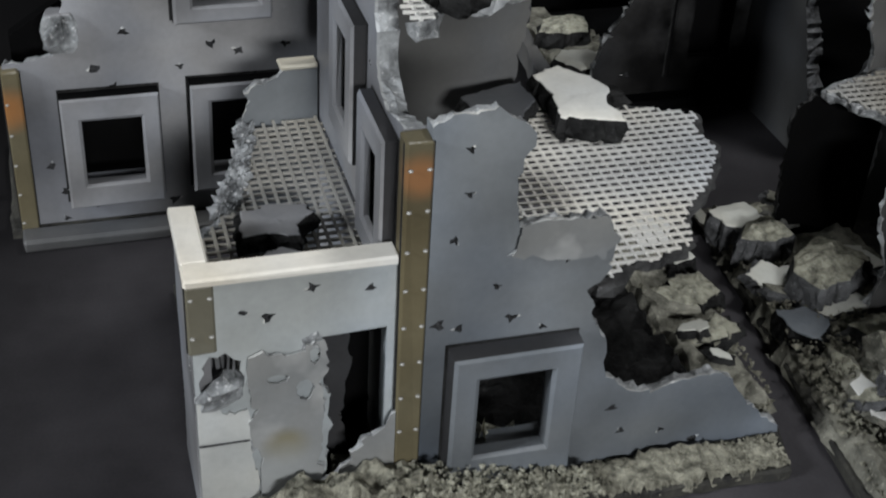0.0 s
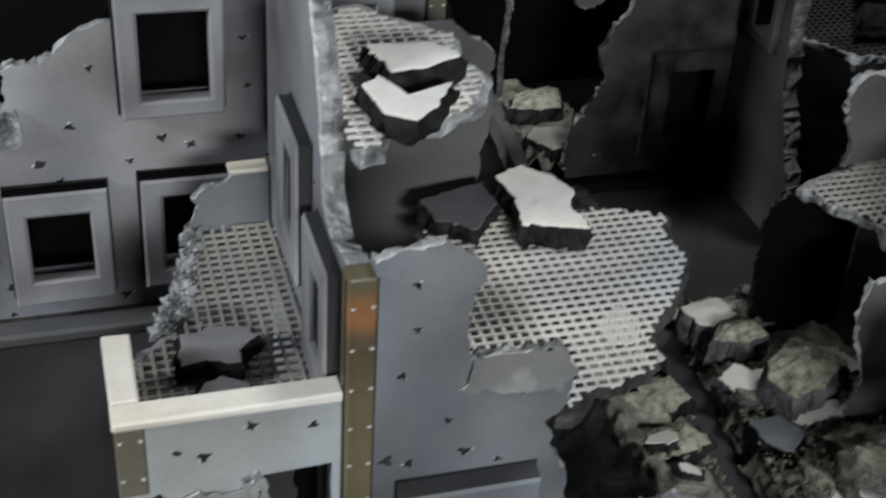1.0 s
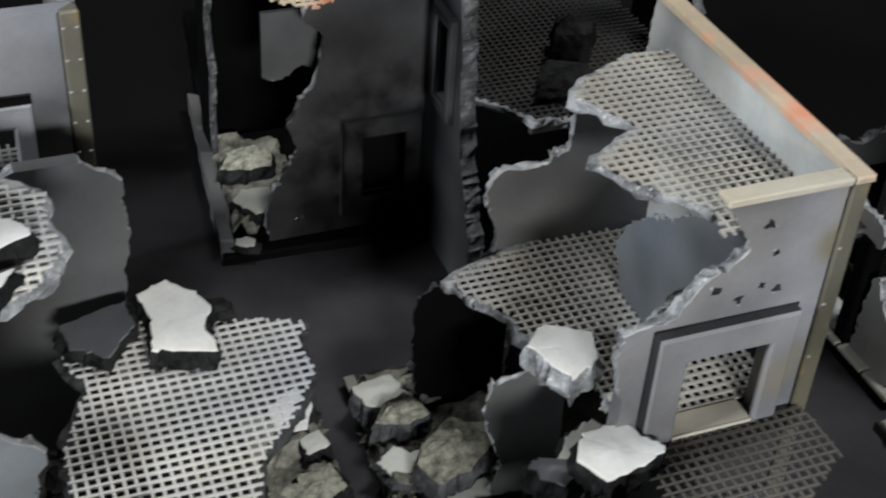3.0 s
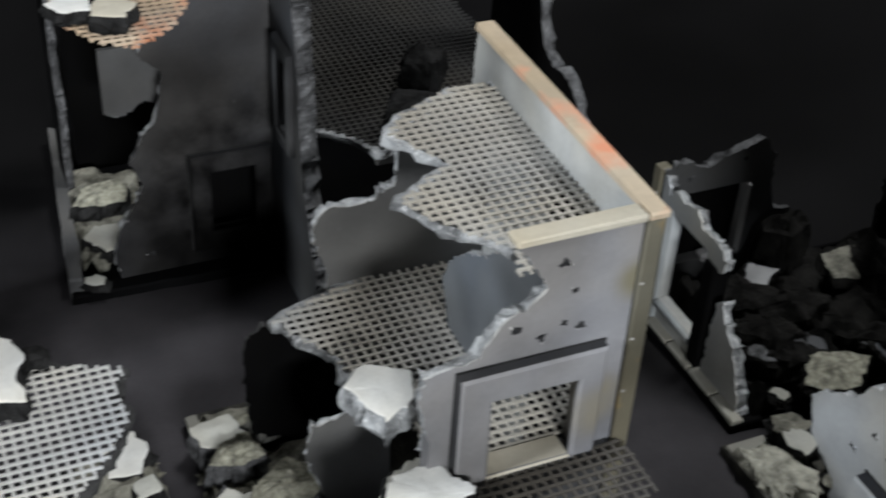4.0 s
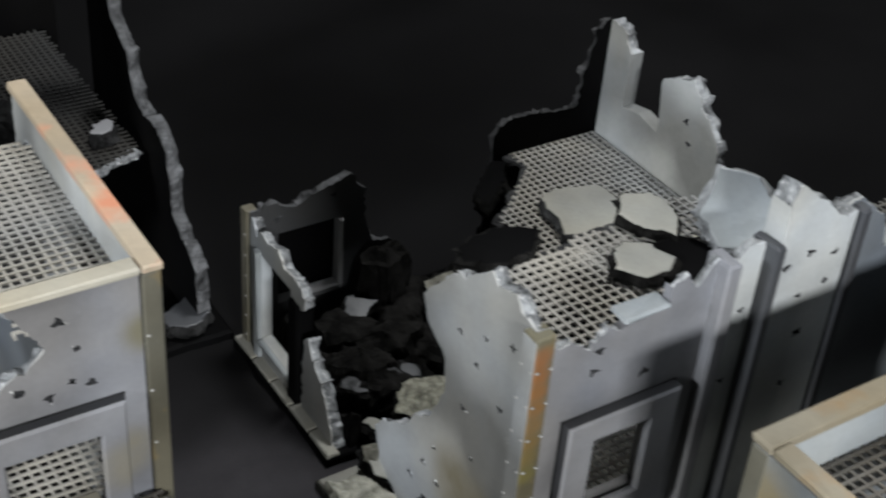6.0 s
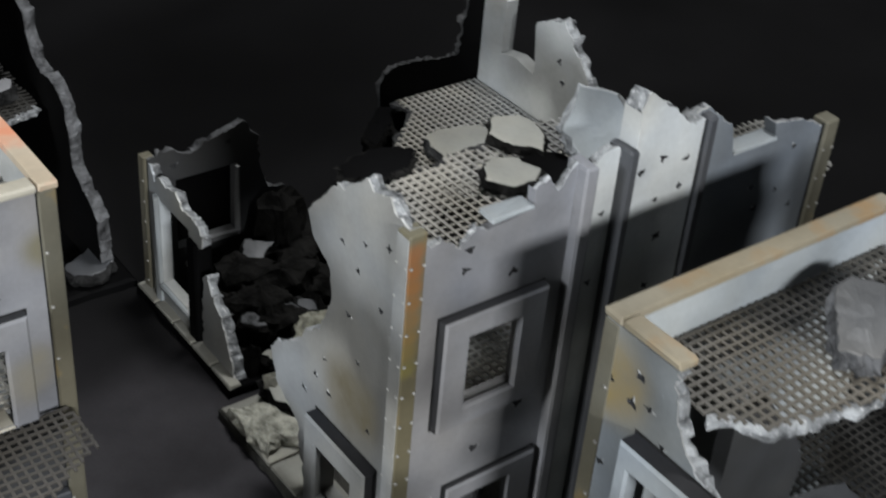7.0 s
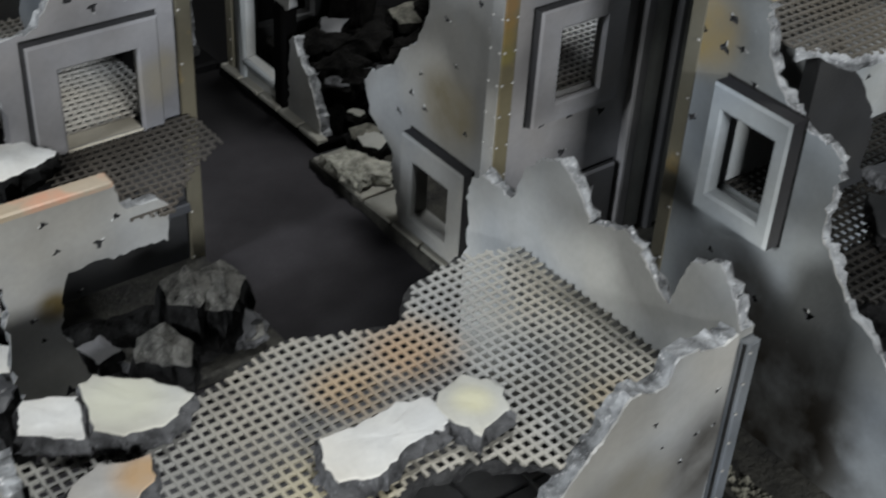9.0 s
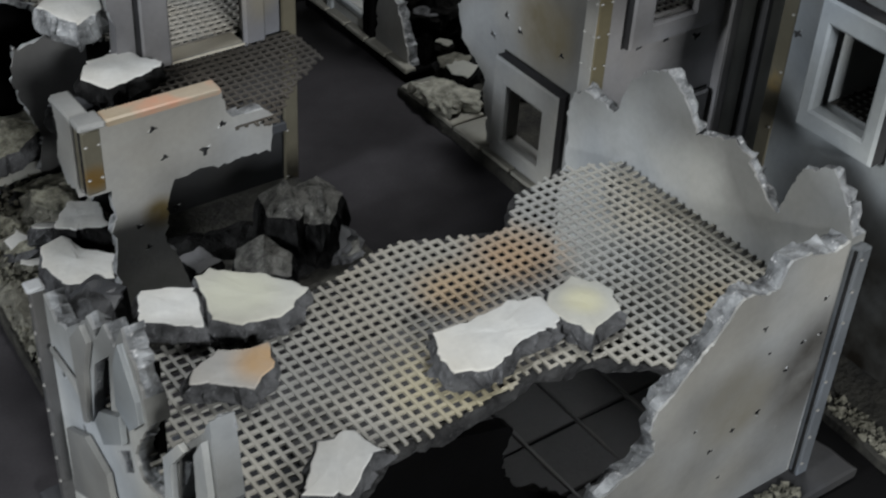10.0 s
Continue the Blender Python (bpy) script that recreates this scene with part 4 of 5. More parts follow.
under(bar("ledge", (-0.95, -0.06, 0.40), (-0.08, 0.0, 0.46), DUSK, 0.01, 0.003), par)
post(par, -0.075, -0.02, 0.085, 0.0, 2.2, OLIVE, "y", 0.3)
wall(par, "x", -0.055, [(0.06, 0), (0.06, 2.2), (1.68, 2.2), (1.72, 1.9), (1.62, 1.4), (1.70, 0.8), (1.70, 0)], clean=(0, 1, 6), thick=0.06, count=5, mat=CHALKY)
under(bar("ledge", (-0.66, -0.025, 2.2), (-0.08, 0.07, 2.235), CREAM, 0.008, 0.002), par, "cream painted ledge")
under(bar("ledge", (-0.075, -0.03, 2.2), (0.02, 1.69, 2.237), PEACH, 0.008, 0.002), par, "peach and cream painted ledge with rust")
top_floor = [(-0.06, 0.07), (-0.06, 1.5), (-0.26, 1.52), (-0.42, 1.44), (-0.59, 1.36), (-0.70, 1.22), (-0.62, 1.05), (-0.54, 0.91), (-0.70, 0.80), (-0.86, 0.69), (-0.75, 0.50), (-0.62, 0.34), (-0.53, 0.24), (-0.6, 0.07)]
grating(par, top_floor, 2.0, MESH_B, "beige floor mesh")
rim(par, top_floor[2:13], 2.0, EDGE)
low_floor = [(-0.06, 0.09), (-0.06, 1.42), (-0.5, 1.44), (-0.74, 1.46), (-1.0, 1.38), (-1.27, 1.27), (-1.15, 1.05), (-1.05, 0.92), (-1.06, 0.80), (-0.96, 0.6), (-0.9, 0.4), (-0.9, 0.09)]
grating(par, low_floor, 1.0, MESH_B, "beige floor mesh")
rim(par, low_floor[3:11], 1.0, EDGE)
wall(par, "y", 1.45, [(-0.05, 0), (-0.05, 2.0), (-0.3, 1.97), (-0.50, 1.88), (-0.55, 1.78), (-0.57, 1.53), (-0.73, 1.46), (-0.92, 1.47), (-0.99, 1.38), (-0.97, 1.2), (-0.92, 1.05), (-0.95, 0.9), (-0.75, 0.6), (-0.8, 0)], clean=(0, 13), count=4, mat=SHADE)
wall(par, "x", -0.47, [(0.08, 1.72), (0.08, 1.99), (0.25, 1.9), (0.45, 1.8), (0.78, 1.56), (0.98, 1.38), (1.04, 1.22), (0.94, 1.0), (0.70, 1.0), (0.52, 1.3), (0.3, 1.55)], clean=(0, 7), thick=0.06, mat=STEEL, name="partition")
wall(par, "y", 0.55, [(-1.28, 0.06), (-1.22, 0.4), (-1.34, 0.78), (-1.30, 0.96), (-1.1, 0.98), (-0.93, 0.9), (-0.9, 0.06)], clean=(5, 6), thick=0.05, mat=SHADE)
# Black sheet added over the inner wall for the shade behind the window.
wall(par, "x", -0.085, [(0.10, 0.06), (0.10, 1.93), (0.75, 1.93), (0.75, 0.06)], clean=(0, 1, 2, 3), thick=0.026, mat=SOOT_SHADE, edge=EDGE_DARK, name="added_dark_lining", label="black sheet added on the inner wall for its shade")
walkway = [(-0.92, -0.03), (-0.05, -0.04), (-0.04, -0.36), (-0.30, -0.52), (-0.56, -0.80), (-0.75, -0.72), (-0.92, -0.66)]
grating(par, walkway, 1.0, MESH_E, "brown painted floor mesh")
# Wall under the lower floor, coloured black for the shade there.
wall(par, "y", 1.28, [(-1.36, 0.06), (-1.42, 0.5), (-1.42, 0.8), (-1.38, 0.93), (-1.28, 0.97), (-0.9, 0.97), (-0.9, 0.06)], clean=(4, 5, 6), thick=0.05, mat=SOOT_SHADE, edge=EDGE_DARK)
porch = wall(par, "y", -0.73, [(-1.47, 0.86), (-1.47, 1.2), (-0.79, 1.2), (-0.75, 1.06), (-0.62, 1.05), (-0.53, 1.0), (-0.55, 0.80), (-0.8, 0.82), (-1.05, 0.82), (-1.11, 0.67), (-1.12, 0.50), (-1.06, 0.36), (-1.02, 0.20), (-1.04, 0.06), (-1.34, 0.06), (-1.38, 0.43), (-1.35, 0.7), (-1.36, 0.86)],
             clean=(0, 1, 13, 17), count=7, mat=PALE)
under(bar("ledge", (-1.36, -0.745, 1.2), (-0.80, -0.645, 1.232), PEACH, 0.008, 0.003), par, "peach ledge with a red stain")
post(par, -1.475, -0.745, 0.09, 0.88, 1.205, OLIVE, "y")
under(bar("ledge", (-1.485, -0.75, 1.205), (-1.36, -0.645, 1.236), PALE, 0.008, 0.003), par)
under(bar("ledge", (-1.485, -0.645, 1.2), (-1.39, -0.42, 1.23), PALE, 0.008, 0.003), par)
wall(par, "x", -1.475, [(-0.62, 0.8), (-0.62, 1.2), (-0.42, 1.2), (-0.45, 1.05), (-0.40, 0.9), (-0.5, 0.8)], clean=(0, 1), thick=0.07, mat=PALE)
mound(par, [(-1.0, -0.88), (-0.15, -0.8), (-0.15, -0.35), (-0.98, -0.2), (-0.95, 0.2), (-1.0, 0.9)], 0.06, 0.10, ROCK_DARK)
mound(par, [(-1.83, -0.88), (-1.0, -0.88), (-0.95, 0.2), (-0.9, 1.65), (-1.57, 1.68), (-1.65, 1.2), (-1.78, 0.1), (-1.82, -0.45)], 0.05, 0.12, ROCK_OLIVE)
gravel(par, [(-1.84, -0.88), (-1.0, -0.88), (-0.95, 1.65), (-1.57, 1.68), (-1.65, 1.2), (-1.78, 0.1), (-1.83, -0.45)], 0.09, 5200, mound=0.12)
GB = "rubble on the cream parapet ruin"
lump([(-1.16, 0.55), (-1.02, 0.66), (-0.83, 0.55), (-0.88, 0.38), (-1.06, 0.27)], 1.0, 0.15, WHITE, EDGE, label="pale faceted lump on the lower platform edge", group=GB)
chunk(-0.80, 0.20, 0.98, 0.11, 0.10, 0.06, 40, BUFF, EDGE, label="thin pale lump by the window", group=GB)
lump([(-1.22, -0.12), (-1.13, 0.02), (-0.92, 0.02), (-0.82, -0.16), (-0.96, -0.24), (-1.15, -0.27)], 0.96, 0.13, WHITE, label="white topped lump behind the peach ledge", group=GB)
chunk(-1.22, 0.05, 0.70, 0.10, 0.10, 0.16, -25, DUSK, ROCK_DARK, label="dark lump among the rubble", group=GB)
chunk(-0.88, 0.22, 0.50, 0.26, 0.22, 0.16, 10, BUFF, ROCK_DARK, (6, 8), label="big pale slab piece lying on the heap", group=GB)
for label, top, side, z, h, corners in (
        ("pale slab lump at the corner of the base", BUFF, GREYROCK, 0.06, 0.17, [(-1.68, 1.46), (-1.46, 1.50), (-1.41, 1.33), (-1.55, 1.25), (-1.66, 1.31)]),
        ("grit coated lump with black underside", GRAVELLY, GREYROCK, 0.06, 0.20, [(-1.58, 1.26), (-1.41, 1.31), (-1.37, 1.12), (-1.50, 1.08), (-1.66, 1.14)]),
        ("large grit coated lump tilted on the heap", GRAVELLY, GREYROCK, 0.10, 0.20, [(-1.50, 0.89), (-1.29, 1.03), (-1.21, 0.95), (-1.13, 0.80), (-1.31, 0.67), (-1.51, 0.61), (-1.57, 0.77)]),
        ("pale flat slab piece under the heap", BUFF, GREYROCK, 0.10, 0.14, [(-1.20, 1.02), (-1.06, 0.98), (-1.02, 0.80), (-1.16, 0.78)]),
        ("bluish grey lump on the base edge", STEEL, ROCK_DARK, 0.06, 0.14, [(-1.72, 0.62), (-1.57, 0.62), (-1.51, 0.48), (-1.62, 0.36), (-1.72, 0.46)]),
        ("long pale slab piece on the heap", BUFF, GREYROCK, 0.06, 0.12, [(-1.52, 0.66), (-1.23, 0.68), (-1.20, 0.56), (-1.48, 0.55)]),
        ("wide grit coated lump on the heap", GRAVELLY, GREYROCK, 0.08, 0.16, [(-1.47, 0.40), (-1.26, 0.44), (-1.06, 0.36), (-1.04, 0.22), (-1.37, 0.22)]),
        ("white slab lump beside the porch", WHITE, ROCK_DARK, 0.12, 0.20, [(-1.45, -0.12), (-1.31, 0.04), (-1.18, -0.04), (-1.22, -0.25), (-1.37, -0.21)]),
        ("broad white slab lump before the porch", WHITE, GREYROCK, 0.10, 0.20, [(-1.56, -0.22), (-1.44, -0.19), (-1.39, -0.34), (-1.28, -0.46), (-1.36, -0.63), (-1.57, -0.56), (-1.62, -0.38)]),
        ("charcoal lump leaning at the porch corner", DUSK, ROCK_DARK, 0.0, 0.58, [(-1.70, -0.98), (-1.55, -0.90), (-1.47, -1.06), (-1.58, -1.18), (-1.74, -1.17)]),
        ("big grit coated lump in the porch opening", GREYSTONE, ROCK_DARK, 0.06, 0.34, [(-0.52, -0.52), (-0.34, -0.46), (-0.28, -0.66), (-0.44, -0.80), (-0.56, -0.70)]),
        ("grit coated lump behind the wide grating", GREYSTONE, ROCK_DARK, 0.06, 0.24, [(-0.76, -0.73), (-0.59, -0.70), (-0.55, -0.92), (-0.64, -1.06), (-0.75, -0.99), (-0.84, -0.87)]),
        ("tall grit coated lump by the wall foot", GREYSTONE, ROCK_DARK, 0.06, 0.30, [(-0.29, -0.50), (-0.14, -0.46), (-0.10, -0.66), (-0.30, -0.86), (-0.42, -0.78)]),
        ("pale lump under the porch opening", MIDGREY, ROCK_DARK, 0.06, 0.16, [(-1.00, -0.55), (-0.86, -0.52), (-0.82, -0.68), (-0.96, -0.72)])):
    lump(corners, z, h, top, side, label=label, group=GB)
paving(par, -1.66, 1.22, -1.58, 1.72, 1, 3, 0.06, PAVE)
scatter([(-1.66, -0.2), (-1.2, -0.2), (-1.2, 0.3), (-1.6, 0.3)], 0.10, 9, (0.08, 0.16), [BUFF, GRAVELLY, WHITE, GRAVELLY], [ROCK_OLIVE, GREYROCK], 5, GB)
scatter([(-1.66, -0.85), (-1.5, -0.85), (-1.5, -0.6), (-1.66, -0.6)], 0.08, 4, (0.06, 0.12), [BUFF, GRAVELLY], [ROCK_DARK], 6, GB)
scatter([(-1.66, 0.7), (-1.1, 0.7), (-1.0, 1.6), (-1.5, 1.6)], 0.08, 10, (0.05, 0.12), [GRAVELLY, BUFF, ROCK_OLIVE], [GREYROCK, GREYSTONE], 8, GB)
scatter([(-0.8, -0.85), (-0.15, -0.85), (-0.15, -0.4), (-0.8, -0.4)], 0.07, 8, (0.06, 0.11), [GREYSTONE, GREYSTONE, DUSK], [GREYROCK], 9, GB)

# ---- soot-black ruin behind ----
dark = thing("ruined_building", -0.8, 3.0, "soot blackened model ruin with torn openings", "model building", "model ruins")
slab(dark, [(-2.02, 2.96), (-0.6, 2.9), (-0.55, 1.98), (1.2, 1.92), (1.2, 6.2), (-1.55, 6.2)], SOOT_SHADE)
wall(dark, "y", 3.05, [(-1.70, 0.0), (-1.72, 0.25), (-1.66, 0.45), (-1.52, 0.70), (-1.58, 0.89), (-1.41, 1.14), (-1.35, 1.43), (-1.48, 1.57), (-1.44, 1.70), (-1.30, 1.85), (-1.2, 2.6), (-0.55, 2.6), (-0.55, 0)], clean=(10, 11, 12), rects=[(-1.12, 0.30, -0.84, 0.74)], count=5, mat=SMOKE_SHADED, edge=EDGE)
casing(dark, "y", 3.05, (-1.24, 0.18, -0.74, 0.86), (-1.12, 0.30, -0.84, 0.74), SMOKE_SHADED, proud=0.05)
wall(dark, "x", -0.72, [(2.20, 0), (2.22, 0.35), (2.30, 0.55), (2.44, 0.85), (2.50, 1.2), (2.53, 1.6), (2.62, 1.95), (2.7, 2.3), (2.8, 2.6), (3.04, 2.6), (3.04, 0)], clean=(8, 9, 10), thick=0.11, rects=[(2.66, 1.1, 2.84, 1.6)], mat=CORNER_SHADED, edge=GREYROCK)
casing(dark, "x", -0.72, (2.60, 1.02, 2.90, 1.68), (2.66, 1.1, 2.84, 1.6), CORNER_SHADED, proud=0.04)
wall(dark, "x", -1.84, [(3.98, 0), (4.02, 0.4), (3.96, 0.8), (4.05, 1.1), (3.98, 1.5), (4.06, 2.0), (4.28, 2.0), (4.28, 0)], clean=(5, 6, 7), thick=0.05, mat=SOOT_SHADE, edge=GREYROCK)
wall(dark, "y", 3.30, [(-1.66, 1.08), (-1.66, 1.5), (-1.2, 1.5), (-1.2, 1.02), (-1.35, 1.1), (-1.42, 1.13), (-1.55, 1.05)], clean=(0, 1, 2), thick=0.03, mat=SHADE, name="hanging_panel")
slab(dark, [(-2.02, 3.02), (-1.94, 3.0), (-1.76, 4.75), (-1.83, 4.80)], SHADE, 0.15, "kerb")
wall(dark, "x", 1.02, [(2.02, 0), (2.05, 0.12), (2.07, 0.49), (2.22, 0.60), (2.40, 0.71), (2.41, 0.92), (2.47, 1.14), (2.60, 1.22), (2.84, 1.23), (2.92, 1.27), (3.0, 1.42), (3.02, 1.53), (3.14, 1.60), (3.27, 1.68), (3.34, 1.95), (3.5, 2.4), (3.7, 2.5), (3.7, 0)], clean=(15, 16, 17), thick=0.09, mat=SOOT_SHADE, edge=GREYROCK)
# Black wall added so that the torn opening is dark.
wall(dark, "y", 4.3, [(-1.72, 0), (-1.72, 1.6), (-0.55, 1.7), (-0.55, 0)], clean=(0, 1, 2, 3), mat=SOOT_SHADE)
wall(dark, "y", 4.65, [(-0.55, 0), (-0.55, 2.4), (1.1, 2.4), (1.1, 0)], clean=(0, 1, 2, 3), mat=SOOT_SHADE)
grating(dark, [(-1.96, 2.86), (-1.80, 2.50), (-1.60, 2.37), (-1.38, 2.52), (-1.23, 2.79), (-1.15, 3.04), (-1.92, 3.04)], 2.0, MESH_O, "orange tinted floor mesh")
k_floor = [(-0.50, 2.92), (-0.29, 2.72), (-0.21, 2.57), (0.14, 2.48), (0.5, 2.6), (0.97, 2.78), (0.97, 4.6), (-0.50, 4.6)]
grating(dark, k_floor, 1.0, MESH_D, "soot dark floor mesh")
rim(dark, k_floor[0:6], 1.0, EDGE)
under(bar("floor_beam", (-0.24, 2.53, 0.90), (0.30, 2.58, 0.965), SHADE, 0.01, 0.004), dark)
lump([(-1.71, 2.82), (-1.53, 2.64), (-1.62, 2.50), (-1.78, 2.57)], 2.0, 0.10, CREAM, label="cream lump with orange tint on the high grating", group="rubble on the black ruin")
lump([(-1.97, 2.80), (-1.74, 2.88), (-1.76, 2.66), (-1.92, 2.68)], 2.0, 0.08, WHITE, label="white lump at the edge of the high grating", group="rubble on the black ruin")
lump([(0.07, 3.02), (0.29, 2.90), (0.22, 2.66), (-0.13, 2.70)], 1.0, 0.10, ROCK_DARK, ROCK_DARK, label="dark grey lump on the black ruin floor", group="rubble on the black ruin")
lump([(0.26, 3.32), (0.46, 3.21), (0.36, 3.04), (0.14, 3.08)], 1.0, 0.22, ROCK_DARK, ROCK_DARK, label="taller dark lump on the black ruin floor", group="rubble on the black ruin")
chunk(0.96, 2.10, 0.06, 0.16, 0.12, 0.10, 30, DUSK, ROCK_DARK, label="charcoal lump at the foot of the torn wall", group="rubble on the black ruin")
chunk(0.80, 2.92, 1.0, 0.09, 0.08, 0.12, 12, MIDGREY, ROCK_DARK, label="grey lump by the torn wall", group="rubble on the black ruin")
# Black sheet added behind this window in place of a shaded room.
wall(dark, "y", 3.26, [(-1.32, 0.06), (-1.32, 2.5), (-0.64, 2.5), (-0.64, 0.06)], clean=(0, 1, 2, 3), mat=SOOT_SHADE, name="added_dark_back")
mound(dark, [(-1.9, 3.15), (-1.36, 3.15), (-1.36, 4.2), (-1.85, 4.2)], 0.06, 0.12, ROCK_OLIVE)
chunk(-1.70, 3.33, 0.1, 0.17, 0.14, 0.10, 8, BUFF, ROCK_DARK, label="pale lump inside the torn opening", group="rubble on the black ruin")
chunk(-1.66, 3.72, 0.1, 0.18, 0.14, 0.14, 8, GRAVELLY, ROCK_DARK, label="dusty lump inside the torn opening", group="rubble on the black ruin")
chunk(-1.87, 3.00, 0.06, 0.07, 0.05, 0.06, 5, BUFF, ROCK_DARK, label="pale lump at the torn opening", group="rubble on the black ruin")

# ---- low burnt ruin across the street ----
burnt = thing("ruined_building", 1.8, 1.2, "low burnt model ruin with a broken window wall", "model building", "model ruins")
slab(burnt, [(1.17, 0.62), (3.2, 0.5), (3.2, 1.88), (1.17, 1.86)], SOOT_SHADE)
cw = wall(burnt, "x", 1.24, [(1.78, 0.06), (1.78, 1.04), (1.71, 1.03), (1.66, 0.93), (1.60, 1.0), (1.50, 0.97), (1.38, 1.02), (1.30, 0.93), (1.18, 0.95), (1.10, 0.93), (1.04, 0.89), (1.06, 0.80), (1.14, 0.76), (1.17, 0.5), (1.16, 0.06)], clean=(0, 14), thick=0.07, rects=[(1.262, 0.25, 1.56, 0.80)], mat=CHALKY)
under(bar("window_jamb", (1.212, 1.105, 0.06), (1.33, 1.212, 0.80), SOOT_SHADE, 0.012, 0.004), cw, "soot black window jamb")
under(bar("window_jamb", (1.215, 1.605, 0.06), (1.26, 1.66, 0.86), MIST, 0.01, 0.004), cw)
under(bar("window_sill", (1.215, 1.215, 0.16), (1.30, 1.60, 0.215), MIST, 0.01, 0.004), cw)
wall(burnt, "x", 1.24, [(1.08, 0.06), (1.06, 0.58), (1.0, 0.64), (0.95, 0.52), (0.88, 0.46), (0.80, 0.36), (0.74, 0.2), (0.68, 0.06)], clean=(7,), mat=PALE)
post(burnt, 1.22, 1.76, 0.07, 0.06, 1.06, OLIVE, "x", 0.15)
cb = wall(burnt, "y", 1.74, [(1.24, 0.06), (1.24, 1.05), (1.33, 1.09), (1.41, 1.07), (1.54, 1.01), (1.63, 1.07), (1.76, 1.1), (1.90, 1.145), (2.0, 1.02), (2.02, 0.8), (2.08, 0.61), (2.21, 0.57), (2.30, 0.40), (2.22, 0.2), (2.1, 0.06)], clean=(0, 14), rects=[(1.46, 0.36, 1.82, 0.81)], count=3, mat=SINGED_SHADED, edge=GREYROCK)
# Jamb and sill take a paler grey for the light that reaches them.
under(bar("window_jamb", (1.83, 1.715, 0.36), (1.865, 1.80, 0.84), MIDGREY, 0.008, 0.003), cb, "window jamb coloured paler for the light on it")
under(bar("window_sill", (1.60, 1.715, 0.315), (1.865, 1.80, 0.36), MIDGREY, 0.008, 0.003), cb, "sill coloured paler for the light on it")
# Black board added behind the opening, dark as shade.
wall(burnt, "y", 1.84, [(1.42, 0.06), (1.42, 0.9), (1.90, 0.9), (1.90, 0.06)], clean=(0, 1, 2, 3), thick=0.02, mat=SOOT_SHADE, edge=EDGE_DARK, name="added_dark_board")
paving(burnt, 1.17, 0.62, 1.26, 1.86, 1, 5, 0.06, PAVE)
mound(burnt, [(1.32, 0.7), (2.9, 0.6), (2.9, 1.7), (1.4, 1.7)], 0.06, 0.28, BLACKROCK)
GC = "rubble in the burnt ruin"
scatter([(1.45, 0.8), (2.7, 0.65), (2.6, 1.55), (1.5, 1.55)], 0.12, 13, (0.13, 0.22), [BLACKROCK], [BLACKROCK], 12, GC, 0.8)
scatter([(1.45, 0.8), (2.2, 0.65), (2.1, 1.5), (1.5, 1.5)], 0.24, 9, (0.05, 0.09), [BLACKROCK, GREYROCK, DUSK], [BLACKROCK, ROCK_DARK], 15, GC)
for label, top, z, h, tilt, corners in (
        ("flat dusty slab on the burnt heap", ROCK_OLIVE, 0.22, 0.11, (0, 0), [(2.35, 1.52), (2.61, 1.54), (2.43, 1.23), (2.28, 1.29)]),
        ("grit covered slab on the burnt heap", GRAVELLY, 0.17, 0.12, (4, -3), [(1.71, 0.79), (1.95, 0.72), (2.06, 0.63), (1.87, 0.46), (1.66, 0.50), (1.58, 0.58)]),
        ("grey slab leaning on the burnt heap", DUSK, 0.26, 0.08, (16, -14), [(1.80, 1.53), (1.95, 1.40), (1.84, 1.36), (1.76, 1.22), (1.67, 1.24), (1.71, 1.40)]),
        ("tall soot black lump by the window wall", BLACKROCK, 0.10, 0.46, (0, 0), [(1.92, 1.60), (1.98, 1.70), (2.22, 1.69), (2.26, 1.58), (2.05, 1.48)]),
        ("small pale chip on the burnt heap", PAVE, 0.12, 0.07, (0, 6), [(1.41, 0.67), (1.47, 0.70), (1.53, 0.64), (1.46, 0.58)])):
    lump(corners, z, h, top, BLACKROCK, tilt, label, GC)

# ---- tall pale ruin with the orange corner post ----
pale = thing("ruined_building", 1.9, -0.5, "tall pale model ruin with orange rust corner post", "model building", "model ruins")
slab(pale, [(1.04, 0.52), (3.0, 0.5), (4.0, -1.3), (1.0, -1.3)])
paving(pale, 1.04, -0.9, 1.3, 0.5, 1, 5, 0.06, PAVE)
dl = wall(pale, "x", 1.12, [(-1.09, 0), (-1.09, 2.23), (-1.0, 2.24), (-0.94, 2.31), (-0.88, 2.29), (-0.81, 2.265), (-0.765, 2.31), (-0.70, 2.25), (-0.655, 2.225), (-0.586, 2.146), (-0.53, 2.164), (-0.46, 2.08), (-0.395, 2.0), (-0.29, 1.88), (-0.33, 1.77), (-0.49, 1.66), (-0.515, 1.51), (-0.415, 1.25), (-0.34, 1.18), (-0.286, 1.163), (-0.222, 1.037), (-0.11, 0.96), (-0.007, 0.894), (0.048, 0.792), (0.0, 0.63), (-0.21, 0.5), (-0.32, 0)],
          clean=(0, 26), rects=[(-0.845, 0.22, -0.515, 0.585)], pits=[(-0.774, 1.968), (-0.589, 1.879), (-0.662, 1.496), (-0.923, 1.688), (-0.76, 1.269), (-0.467, 1.094), (-0.39, 0.942), (-0.518, 0.901), (-0.287, 0.776), (-0.871, 0.919)], count=3, mat=PALE)
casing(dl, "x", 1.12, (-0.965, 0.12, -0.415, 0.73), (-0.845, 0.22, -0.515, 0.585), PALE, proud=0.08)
post(pale, 1.09, -1.14, 0.10, 0.0, 2.225, FLAME, "yx", 0.18, label="riveted post with bright orange rust")
